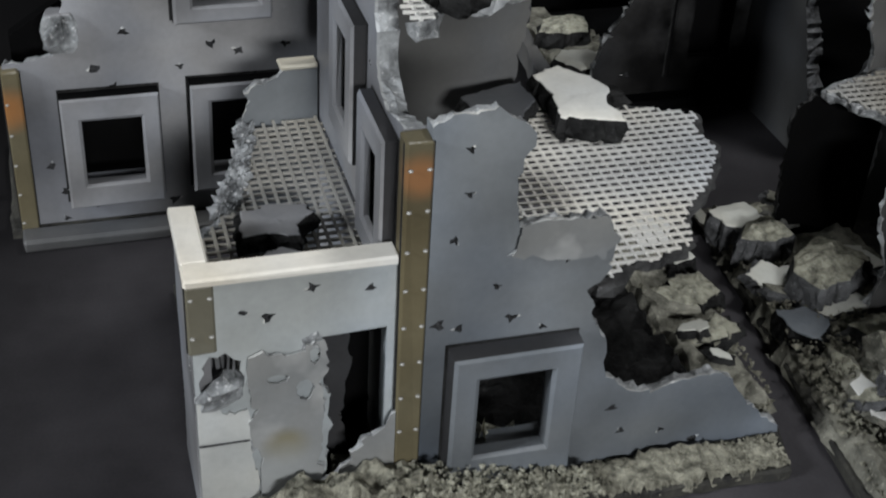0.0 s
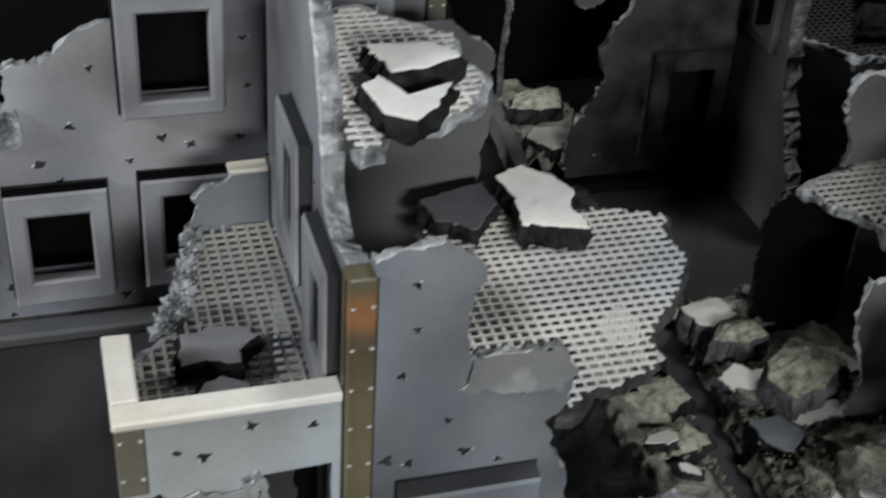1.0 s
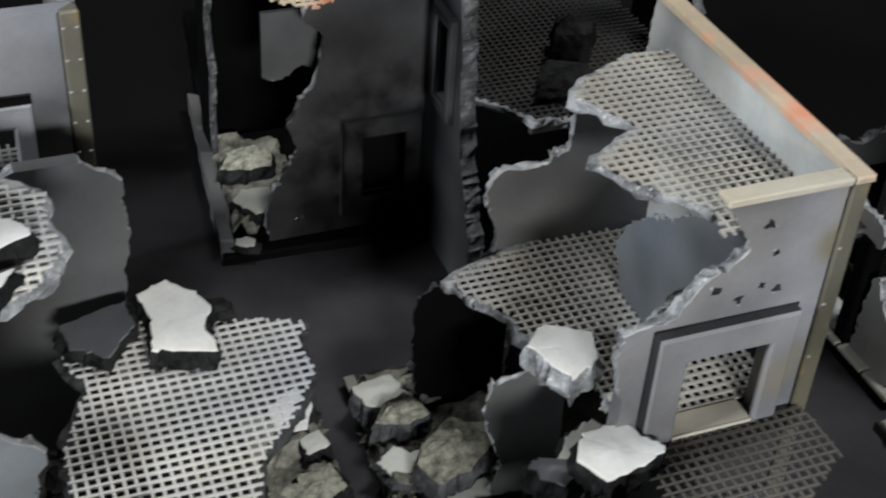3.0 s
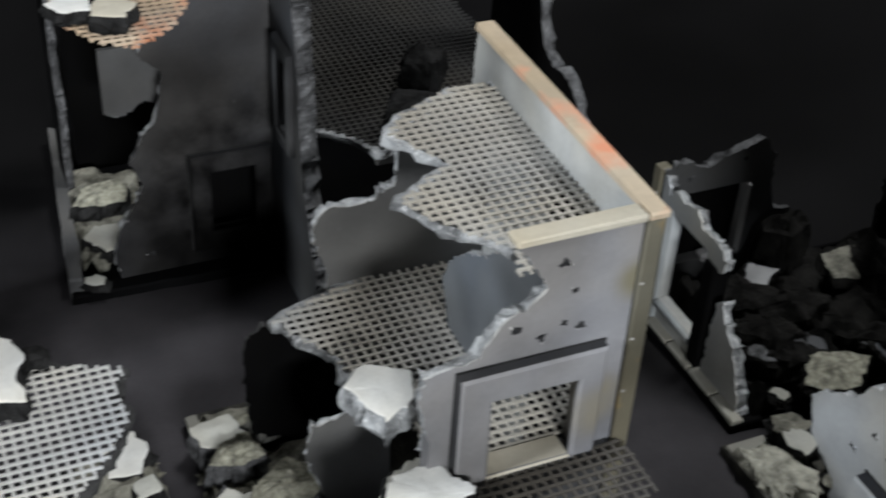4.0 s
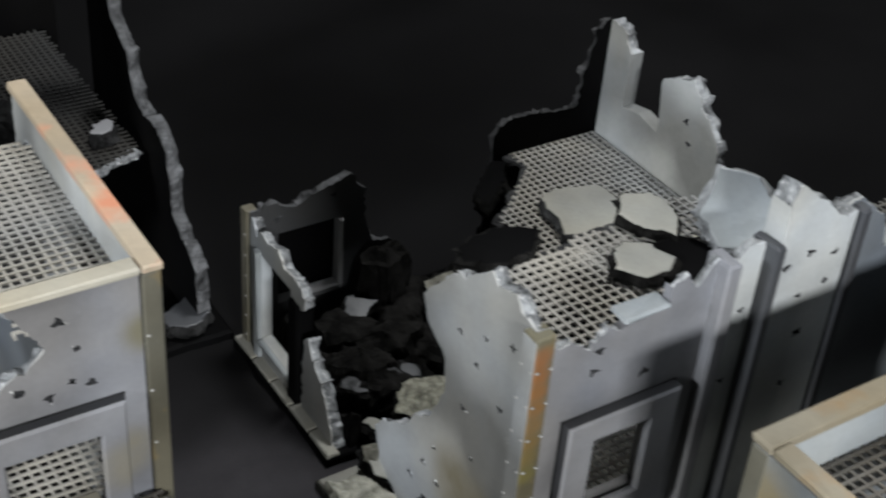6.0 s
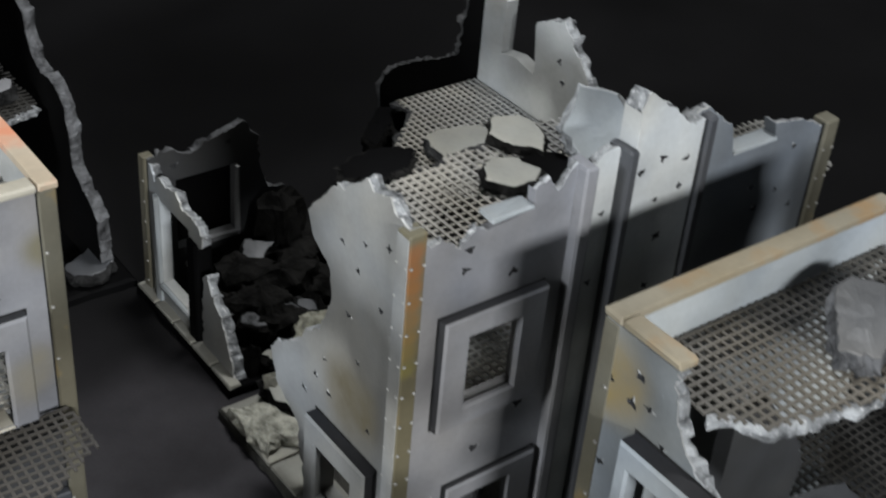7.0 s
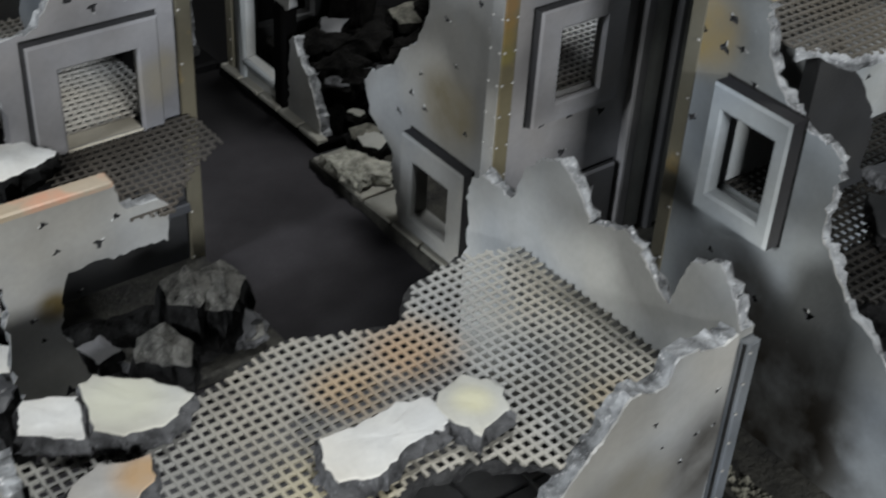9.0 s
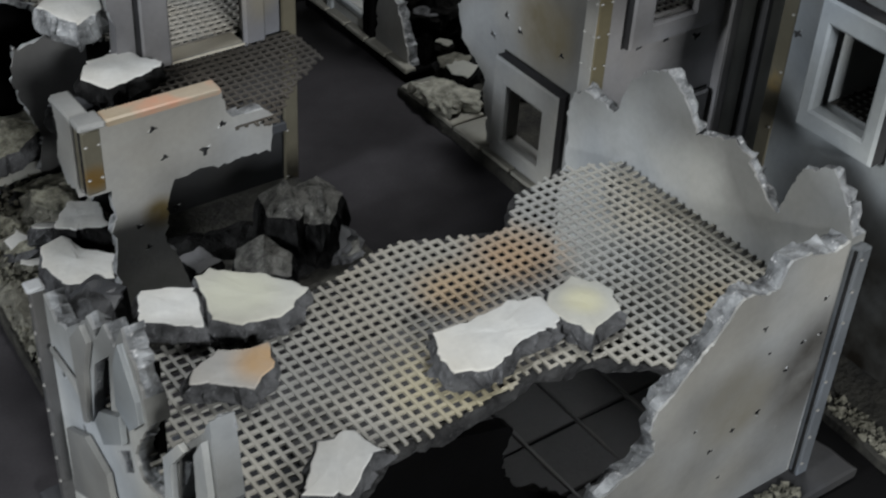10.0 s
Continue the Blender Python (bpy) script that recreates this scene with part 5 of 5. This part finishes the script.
under(bar("side_plate", (1.086, -1.136, 0.0), (1.0915, -1.05, 2.21), PALE, 0.001), pale, "pale grey side of the rusted post")
df = wall(pale, "y", -1.12, [(1.18, 0), (1.18, 2.14), (1.29, 2.13), (1.36, 2.07), (1.42, 2.09), (1.46, 2.15), (1.53, 2.11), (1.79, 2.14), (1.785, 2.24), (1.87, 2.28), (1.93, 2.19), (2.03, 2.31), (2.03, 0)], clean=(0, 6, 7, 11, 12), rects=[(1.45, 1.17, 1.75, 1.57), (1.52, 0.18, 1.82, 0.50)],
          pits=[(1.441, 2.033), (1.428, 1.927), (1.713, 1.821), (1.36, 1.3), (1.85, 0.96), (1.42, 1.01), (1.62, 1.0)], count=2, thick=0.05, mat=MAUVE)
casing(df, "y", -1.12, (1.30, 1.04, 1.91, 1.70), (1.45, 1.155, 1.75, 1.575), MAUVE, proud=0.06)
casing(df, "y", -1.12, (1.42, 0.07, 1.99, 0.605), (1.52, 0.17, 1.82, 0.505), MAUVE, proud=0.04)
under(bar("ledge", (1.54, -1.135, 2.142), (1.785, -1.03, 2.165), MIST, 0.006, 0.003), pale)
under(bar("ledge", (3.10, -1.135, 2.042), (3.42, -1.03, 2.065), MIST, 0.006, 0.003), pale)
under(bar("pilaster", (2.03, -1.19, 0.0), (2.11, -1.04, 2.30), MAUVE, 0.012, 0.003), pale)
wall(pale, "y", -1.13, [(2.11, 0), (2.11, 2.27), (2.2, 2.33), (2.28, 2.30), (2.28, 0)], clean=(0, 3, 4), count=2, mat=CHALKY)
under(bar("pilaster", (2.28, -1.20, 0.0), (2.34, -1.04, 2.32), DUSK, 0.012, 0.003), pale)
wall(pale, "y", -1.17, [(2.34, 0), (2.34, 2.50), (2.38, 2.60), (2.46, 2.54), (2.58, 2.45), (2.70, 2.36), (2.78, 2.36), (2.78, 0)], clean=(0, 6, 7), thick=0.12, pits=[(2.535, 2.211), (2.40, 2.167), (2.526, 1.982), (2.585, 1.751)], count=3, mat=CHALKY)
wall(pale, "y", -1.12, [(2.78, 0), (2.78, 2.36), (2.86, 2.38), (2.94, 2.31), (3.06, 2.21), (3.10, 2.04), (3.42, 2.04), (3.40, 2.14), (3.52, 2.12), (3.66, 2.08), (3.80, 2.02), (3.80, 0)], clean=(0, 5, 6, 10, 11), pits=[(3.593, 1.954), (3.52, 1.704), (3.315, 1.78), (3.668, 1.567)], count=2, mat=STEEL)
under(bar("pilaster", (2.80, -1.19, 0.0), (2.86, -1.06, 2.36), DUSK, 0.012, 0.003), pale)
post(pale, 3.80, -1.15, 0.10, 0.0, 2.05, OLIVE, "y", 0.18)
pale_floor = [(1.22, -1.04), (2.70, -1.04), (2.70, -0.36), (2.40, -0.30), (2.22, -0.34), (2.06, -0.40), (1.9, -0.36), (1.74, -0.44), (1.6, -0.36), (1.47, -0.40), (1.36, -0.45), (1.28, -0.5)]
grating(pale, pale_floor, 2.0, MESH_B, "taupe grey floor mesh", over="y")
rim(pale, pale_floor[3:11], 2.0, EDGE_DARK)

wall(pale, "x", 2.72, [(-1.0, 0), (-1.0, 2.2), (-0.8, 2.2), (-0.6, 2.05), (-0.45, 2.0), (-0.38, 1.8), (-0.36, 0)], clean=(0, 6), count=2, mat=CHALKY)
grating(pale, [(1.25, -1.0), (2.68, -1.0), (2.68, -0.3), (2.0, -0.35), (1.5, -0.6), (1.25, -0.7)], 1.0, MESH_A)
grating(pale, [(3.0, -1.0), (4.2, -1.0), (4.2, -0.4), (3.2, -0.4)], 1.6, MESH_P)
GD = "rubble on the pale ruin"
lump([(2.237, -0.252), (2.378, -0.293), (2.40, -0.40), (2.358, -0.526), (2.249, -0.643), (2.142, -0.498), (2.118, -0.382)], 2.0, 0.06, ASHEN, BLACKROCK, label="flat ashen slab with a black underside", group=GD)
lump([(1.921, -0.59), (2.0, -0.57), (2.078, -0.619), (2.134, -0.77), (2.04, -0.842), (1.916, -0.836), (1.837, -0.717)], 2.0, 0.06, ASHEN, BLACKROCK, label="pale slab with black broken sides", group=GD)
lump([(2.12, -0.60), (2.30, -0.62), (2.40, -0.78), (2.26, -0.94), (2.05, -0.92), (2.08, -0.72)], 2.0, 0.03, SOOT_SHADE, BLACKROCK, label="thin black slab under a pale one", group=GD)
lump([(1.316, -0.242), (1.541, -0.179), (1.73, -0.272), (1.625, -0.396), (1.43, -0.434), (1.279, -0.344)], 1.985, 0.05, SOOT_SHADE, BLACKROCK, label="flat black lump overhanging the floor edge", group=GD)
lump([(2.40, -0.60), (2.62, -0.50), (2.72, -0.66), (2.64, -0.86), (2.46, -0.88), (2.36, -0.76)], 2.0, 0.12, MIST, EDGE, (32, -34), label="upright pale broken piece against the wall", group=GD)
chunk(1.66, -0.95, 0.06, 0.15, 0.06, 0.30, 5, MIST, GREYROCK, label="upright pale piece behind the lower window", group=GD)
lump([(1.05, 0.40), (1.12, 0.33), (1.20, 0.37), (1.34, 0.255), (1.30, 0.17), (1.36, 0.09), (1.26, -0.02), (1.18, 0.05), (1.08, 0.01), (1.06, 0.17)], 0.07, 0.08, CRUMB, CRUMB, label="large crumbled pale lump at the corner of the base", group=GD)
scatter([(1.35, -0.2), (2.0, -0.2), (2.0, 0.42), (1.35, 0.42)], 0.1, 10, (0.06, 0.12), [ROCK_OLIVE, BUFF], [ROCK_DARK], 15, GD)

# ---- far ruin behind the pale one ----
far_ruin = thing("ruined_building", 3.2, 1.2, "far model ruin with pale window wall and taupe grating floor", "model building", "model ruins")
slab(far_ruin, [(2.4, 0.35), (4.0, 0.3), (4.0, 1.9), (2.5, 1.9)], SOOT_SHADE)
far_floor = [(3.64, 0.30), (3.64, 1.60), (3.13, 1.70), (2.96, 1.58), (3.0, 1.45), (2.96, 1.38), (2.78, 1.24), (2.66, 1.12), (2.48, 1.0), (2.50, 0.72), (2.6, 0.4), (2.86, 0.30)]
grating(far_ruin, far_floor, 1.08, MESH_B, "taupe grey floor mesh", over="y")
rim(far_ruin, far_floor[2:10], 1.08, EDGE_DARK)
wall(far_ruin, "y", 1.60, [(2.80, 0.3), (2.86, 1.0), (2.84, 1.2), (2.87, 1.30), (2.98, 1.34), (3.2, 1.32), (3.40, 1.30), (3.48, 1.31), (3.50, 1.45), (3.53, 1.65), (3.56, 1.84), (3.66, 1.89), (3.68, 1.6), (3.68, 0)], clean=(12, 13), thick=0.06, mat=SOOT_SHADE, edge=EDGE_DARK)
wall(far_ruin, "x", 3.66, [(1.60, 0), (1.59, 1.88), (1.50, 1.88), (1.43, 1.85), (1.37, 1.74), (1.375, 1.37), (1.22, 1.40), (1.02, 1.36), (1.06, 1.68), (1.04, 1.74), (0.92, 1.80), (0.80, 1.84), (0.74, 1.77), (0.68, 1.69), (0.60, 1.63), (0.525, 1.555), (0.49, 1.4), (0.50, 1.3), (0.56, 1.18), (0.45, 1.0), (0.4, 0)], clean=(0, 4, 5, 6, 7, 20), thick=0.10, pits=[(0.80, 1.56), (0.75, 1.43)], mat=CHALKY)
lump([(2.765, 0.963), (2.9, 1.036), (3.05, 0.99), (3.178, 0.951), (3.193, 0.859), (3.181, 0.761), (3.081, 0.608), (2.928, 0.52), (2.673, 0.614), (2.748, 0.771), (2.741, 0.874)], 1.08, 0.08, ASHEN, EDGE_DARK, label="large flat ashen slab on the far platform", group="rubble on the far ruin")
lump([(2.5, 1.12), (2.62, 1.22), (2.76, 1.34), (2.88, 1.5), (2.80, 1.55), (2.66, 1.42), (2.5, 1.26)], 1.0, 0.10, SOOT_SHADE, BLACKROCK, label="black scorched lump along the broken floor edge", group="rubble on the far ruin")

# ---- ruin with the ochre corner and the framed window ----
ochre = thing("ruined_building", 2.2, -2.4, "pale model ruin with ochre parapet and framed window", "model building", "model ruins")
slab(ochre, [(1.36, -1.72), (4.2, -1.72), (4.2, -4.4), (1.04, -4.4), (1.10, -2.8), (1.36, -2.5)])
gravel(ochre, [(1.37, -1.75), (1.46, -1.75), (1.46, -2.62), (1.24, -2.85), (1.17, -4.3), (1.06, -4.3), (1.12, -2.82), (1.37, -2.5)], 0.065, 1200)
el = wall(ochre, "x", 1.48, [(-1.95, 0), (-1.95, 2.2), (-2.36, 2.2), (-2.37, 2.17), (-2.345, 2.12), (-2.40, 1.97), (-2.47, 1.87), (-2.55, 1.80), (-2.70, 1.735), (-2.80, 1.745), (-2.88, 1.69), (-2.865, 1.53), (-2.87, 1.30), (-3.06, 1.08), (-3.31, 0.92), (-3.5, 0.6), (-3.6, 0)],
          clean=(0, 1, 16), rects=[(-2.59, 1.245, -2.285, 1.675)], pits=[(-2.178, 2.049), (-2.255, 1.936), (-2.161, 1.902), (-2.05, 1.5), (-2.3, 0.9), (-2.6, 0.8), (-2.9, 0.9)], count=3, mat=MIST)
casing(el, "x", 1.48, (-2.66, 1.14, -2.215, 1.79), (-2.59, 1.245, -2.285, 1.675), MIST)
post(ochre, 1.475, -2.025, 0.085, 0.0, 2.2, OLIVE, "x", 0.3)
wall(ochre, "y", -2.015, [(1.56, 0), (1.56, 2.2), (3.20, 2.2), (3.26, 2.0), (3.2, 1.6), (3.3, 1.0), (3.3, 0)], clean=(0, 1, 6), thick=0.07, count=3, mat=MIST)
under(bar("ledge", (1.48, -2.035, 2.2), (3.20, -1.925, 2.237), OCHRE, 0.008, 0.002), ochre, "ochre painted ledge")
under(bar("ledge", (1.48, -2.36, 2.2), (1.575, -2.035, 2.237), OCHRE, 0.008, 0.002), ochre, "ochre painted ledge")
och_top = [(1.57, -2.02), (3.2, -2.02), (3.1, -2.2), (2.78, -2.45), (2.5, -2.66), (2.28, -2.74), (2.0, -2.68), (1.76, -2.63), (1.6, -2.44)]
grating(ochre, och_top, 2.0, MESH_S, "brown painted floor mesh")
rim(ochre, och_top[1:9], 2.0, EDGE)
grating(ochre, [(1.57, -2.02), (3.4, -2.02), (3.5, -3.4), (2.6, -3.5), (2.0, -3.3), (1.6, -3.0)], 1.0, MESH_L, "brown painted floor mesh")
wall(ochre, "y", -2.40, [(1.86, 1.0), (1.86, 1.90), (2.0, 1.92), (2.14, 1.72), (2.25, 1.60), (2.38, 1.42), (2.43, 1.29), (2.40, 1.12), (2.46, 1.0)], clean=(0, 8), mat=SINGED_SHADED, name="partition")
wall(ochre, "x", 3.42, [(-1.95, 0), (-1.95, 2.0), (-2.2, 2.3), (-2.4, 1.9), (-2.6, 1.2), (-2.8, 0.6), (-2.8, 0)], clean=(0, 6), mat=SHADE)
lump([(2.43, -2.33), (2.55, -2.24), (2.65, -2.23), (2.74, -2.36), (2.66, -2.46), (2.56, -2.55), (2.36, -2.64), (2.25, -2.52)], 2.0, 0.11, SHADE, GREYROCK, (4, -5), label="pale broken lump on the top platform", group="rubble on the ochre ruin")
lump([(2.284, -2.556), (2.363, -2.662), (2.433, -2.838), (2.30, -2.90), (2.121, -2.984), (2.034, -2.829), (2.161, -2.675)], 1.0, 0.07, SINGED_SHADED, ROCK_DARK, label="flat grey lump on the lower platform", group="rubble on the ochre ruin")
lump([(2.46, -2.40), (2.72, -2.46), (2.66, -2.68), (2.46, -2.60)], 1.0, 0.08, DUSK, GREYROCK, label="dark lump on the lower platform", group="rubble on the ochre ruin")
mound(ochre, [(1.6, -4.3), (4.0, -4.3), (4.0, -2.0), (1.6, -2.0)], 0.06, 0.1, ROCK_DARK)

# ---- low ruin with the wide grating floor ----
low = thing("ruined_building", -0.6, -2.3, "low model ruin with wide rust stained grating floor", "model building", "model ruins")
slab(low, [(-2.12, -3.3), (0.95, -3.3), (0.8, -1.35), (-2.12, -1.5)], PRIMED_SHADED)
gravel(low, [(-0.5, -3.28), (0.6, -3.28), (0.6, -3.18), (-0.5, -3.18)], 0.065, 500)
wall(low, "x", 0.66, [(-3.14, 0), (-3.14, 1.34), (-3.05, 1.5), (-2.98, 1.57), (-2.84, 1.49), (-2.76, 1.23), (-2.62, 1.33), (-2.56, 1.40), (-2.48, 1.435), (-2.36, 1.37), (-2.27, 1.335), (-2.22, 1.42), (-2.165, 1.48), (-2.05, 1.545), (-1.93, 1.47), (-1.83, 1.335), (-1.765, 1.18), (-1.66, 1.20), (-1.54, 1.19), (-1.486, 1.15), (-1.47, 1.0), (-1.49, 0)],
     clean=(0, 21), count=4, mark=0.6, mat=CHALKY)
post(low, 0.67, -3.19, 0.065, 0.06, 1.30, STEEL, "y", 0.16)
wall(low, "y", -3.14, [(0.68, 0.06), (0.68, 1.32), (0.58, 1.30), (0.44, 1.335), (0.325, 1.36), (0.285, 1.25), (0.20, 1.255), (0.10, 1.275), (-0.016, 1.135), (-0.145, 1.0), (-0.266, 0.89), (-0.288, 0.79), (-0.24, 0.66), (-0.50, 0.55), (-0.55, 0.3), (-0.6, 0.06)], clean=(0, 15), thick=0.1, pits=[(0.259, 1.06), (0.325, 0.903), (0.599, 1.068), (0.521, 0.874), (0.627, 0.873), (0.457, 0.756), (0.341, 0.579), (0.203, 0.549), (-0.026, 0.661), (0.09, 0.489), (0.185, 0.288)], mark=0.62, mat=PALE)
wide = [(0.36, -1.80), (0.63, -1.88), (0.63, -3.03), (-0.02, -3.05), (-0.14, -3.06), (-0.36, -2.86), (-0.6, -2.80), (-0.86, -2.84), (-1.08, -2.86), (-1.30, -2.86), (-1.55, -2.98), (-1.75, -3.0), (-1.98, -2.8), (-1.98, -1.86), (-1.80, -1.92),
        (-1.65, -1.97), (-1.33, -2.12), (-1.18, -2.0), (-1.05, -1.97), (-0.78, -1.90), (-0.60, -1.87), (-0.40, -1.95), (-0.26, -2.02), (-0.14, -2.04), (0.05, -1.86)]
grating(low, wide, 1.0, MESH_F, "beige floor mesh with rust stains", 0.0076, 0.010, "y")
rim(low, wide[4:12], 1.0, EDGE_DARK)
rim(low, wide[13:25] + wide[:1], 1.0, EDGE_DARK)
fl = wall(low, "x", -2.03, [(-1.66, 0), (-1.70, 1.22), (-1.80, 1.14), (-1.92, 1.22), (-2.06, 1.33), (-2.13, 1.42), (-2.20, 1.37), (-2.28, 1.49), (-2.36, 1.45), (-2.44, 1.59), (-2.50, 1.50), (-2.56, 1.38), (-2.58, 1.28), (-2.49, 1.15), (-2.44, 1.04), (-2.47, 0.95), (-2.62, 0.98), (-2.71, 1.06), (-2.74, 1.30), (-2.87, 1.45), (-2.98, 1.58), (-3.04, 1.68), (-3.06, 1.55), (-3.08, 1.38), (-3.1, 0.9), (-3.2, 0.4), (-3.2, 0)],
          clean=(0, 3, 6, 8, 11, 16, 17, 18, 19, 21, 22, 26), pits=[(-1.80, 0.9), (-1.95, 0.75)], cuts=[[(-2.15, 1.22), (-2.30, 1.37), (-2.25, 1.03), (-2.06, 0.88)], [(-2.26, 0.90), (-2.39, 1.01), (-2.41, 0.92), (-2.33, 0.85)], [(-2.81, 1.35), (-2.94, 1.50), (-2.92, 1.25), (-2.77, 1.09)]], mat=CHALKY)
# Black boards added behind the slots to give them shaded depth.
wall(low, "x", -1.95, [(-2.0, 0.5), (-2.02, 1.15), (-2.2, 1.30), (-2.46, 1.42), (-2.44, 0.5)], clean=(0, 3, 4), thick=0.03, mat=SOOT_SHADE, edge=EDGE_DARK, name="added_dark_board")
wall(low, "x", -1.95, [(-2.72, 0.5), (-2.76, 1.24), (-2.94, 1.48), (-3.02, 1.36), (-3.04, 0.5)], clean=(0, 3, 4), thick=0.03, mat=SOOT_SHADE, edge=EDGE_DARK, name="added_dark_board")
for depth, ma, flake in ((-2.055, CHALKY, [(-2.69, 0.55), (-2.735, 1.29), (-2.86, 1.45), (-2.90, 1.45), (-2.79, 1.30), (-2.755, 0.55)]),
                         (-2.06, MIST, [(-2.16, 0.98), (-2.22, 1.07), (-2.40, 1.19), (-2.40, 1.06), (-2.22, 0.91)]),
                         (-2.05, MIST, [(-2.36, 1.20), (-2.38, 1.40), (-2.44, 1.53), (-2.54, 1.36), (-2.55, 1.27), (-2.46, 1.17)]),
                         (-2.055, PALE, [(-2.02, 0.86), (-2.0, 1.24), (-2.12, 1.38), (-2.17, 1.34), (-2.10, 1.16), (-2.06, 0.88)]),
                         (-2.055, CHALKY, [(-2.96, 1.10), (-2.97, 1.50), (-3.03, 1.60), (-3.05, 1.40), (-3.05, 1.10)]),
                         (-2.06, PALE, [(-1.80, 0.30), (-1.82, 0.66), (-2.02, 0.78), (-2.20, 0.74), (-2.22, 0.62), (-2.05, 0.45)])):
    wall(fl, "x", depth, flake, clean=range(len(flake)), thick=0.022, mat=ma, name="plaster_flake", label="broken layer of pale plaster")
under(bar("ledge", (-2.05, -2.04, 0.975), (-2.03, -1.73, 1.0), PALE, 0.008, 0.003), fl, "pale ledge along the wall")
post(low, -2.075, -1.70, 0.055, 0.06, 1.24, SHADE, "x", 0.13, label="thin dark riveted corner post")
under(bar("post_cap", (-2.082, -1.705, 1.24), (-2.02, -1.64, 1.256), WORN, 0.006, 0.003), low, "bright bare metal cap")
wall(low, "y", -2.76, [(-1.50, 0.06), (-1.50, 0.95), (-1.236, 0.86), (-1.011, 0.81), (-0.772, 0.74), (-0.67, 0.715), (-0.64, 0.69), (-0.655, 0.60), (-0.676, 0.49), (-0.56, 0.30), (-0.29, 0.10), (-0.27, 0.06)], clean=(0, 3, 4, 5, 11), thick=0.06, mat=SOOT_SHADE, edge=BLACKROCK, name="partition", label="low soot black stub of wall under the floor")
paving(low, -1.135, -3.06, 0.665, -1.435, 6, 5, 0.06, PAVE_DARK)
for k in range(1, 6):
    under(bar("raised_joint", (-1.135 + 0.3 * k - 0.009, -3.05, 0.06), (-1.135 + 0.3 * k + 0.009, -1.45, 0.088), SHADE, 0.005, 0.002), low, "paler raised joint between the tiles")
GF = "rubble on the wide grating"
lump([(-0.87, -2.517), (-0.74, -2.535), (-0.60, -2.528), (-0.50, -2.52), (-0.393, -2.558), (-0.40, -2.66), (-0.455, -2.738), (-0.53, -2.72), (-0.641, -2.735), (-0.78, -2.79), (-0.926, -2.74), (-0.92, -2.62)], 1.0, 0.10, WHITE, GREYROCK, label="long white topped lump with rocky sides", group=GF)
lump([(-0.345, -2.56), (-0.21, -2.526), (-0.14, -2.60), (-0.126, -2.683), (-0.182, -2.79), (-0.26, -2.80), (-0.358, -2.837), (-0.40, -2.73), (-0.41, -2.62)], 1.0, 0.10, BUFF, GREYROCK, label="yellowish white lump beside the long one", group=GF)
lump([(-1.667, -1.728), (-1.58, -1.76), (-1.488, -1.818), (-1.52, -1.92), (-1.568, -2.043), (-1.66, -1.96), (-1.754, -1.889)], 1.0, 0.10, WHITE, GREYROCK, label="squarish white lump near the platform edge", group=GF)
lump([(-1.456, -1.756), (-1.385, -1.737), (-1.30, -1.82), (-1.217, -1.883), (-1.123, -2.044), (-1.20, -2.08), (-1.29, -2.14), (-1.437, -2.105), (-1.519, -2.016), (-1.483, -1.902)], 1.0, 0.10, BUFF, GREYROCK, label="pale yellow lump at the platform edge", group=GF)
lump([(-1.708, -2.229), (-1.583, -2.182), (-1.50, -2.23), (-1.405, -2.238), (-1.456, -2.369), (-1.52, -2.39), (-1.57, -2.43), (-1.67, -2.34), (-1.75, -2.289)], 1.0, 0.10, STAINED, GREYROCK, label="lump with an orange stained top", group=GF)
lump([(-1.515, -2.759), (-1.46, -2.78), (-1.398, -2.77), (-1.344, -2.915), (-1.464, -2.962), (-1.551, -3.03), (-1.679, -2.942), (-1.595, -2.848)], 1.0, 0.09, WHITE, GREYROCK, label="pale lump by the broken wall", group=GF)
lump([(-1.96, -1.66), (-1.84, -1.62), (-1.80, -1.76), (-1.90, -1.84), (-1.97, -1.80)], 0.9, 0.22, GREYROCK, GREYROCK, label="crumbled grey lump behind the thin post", group=GF)
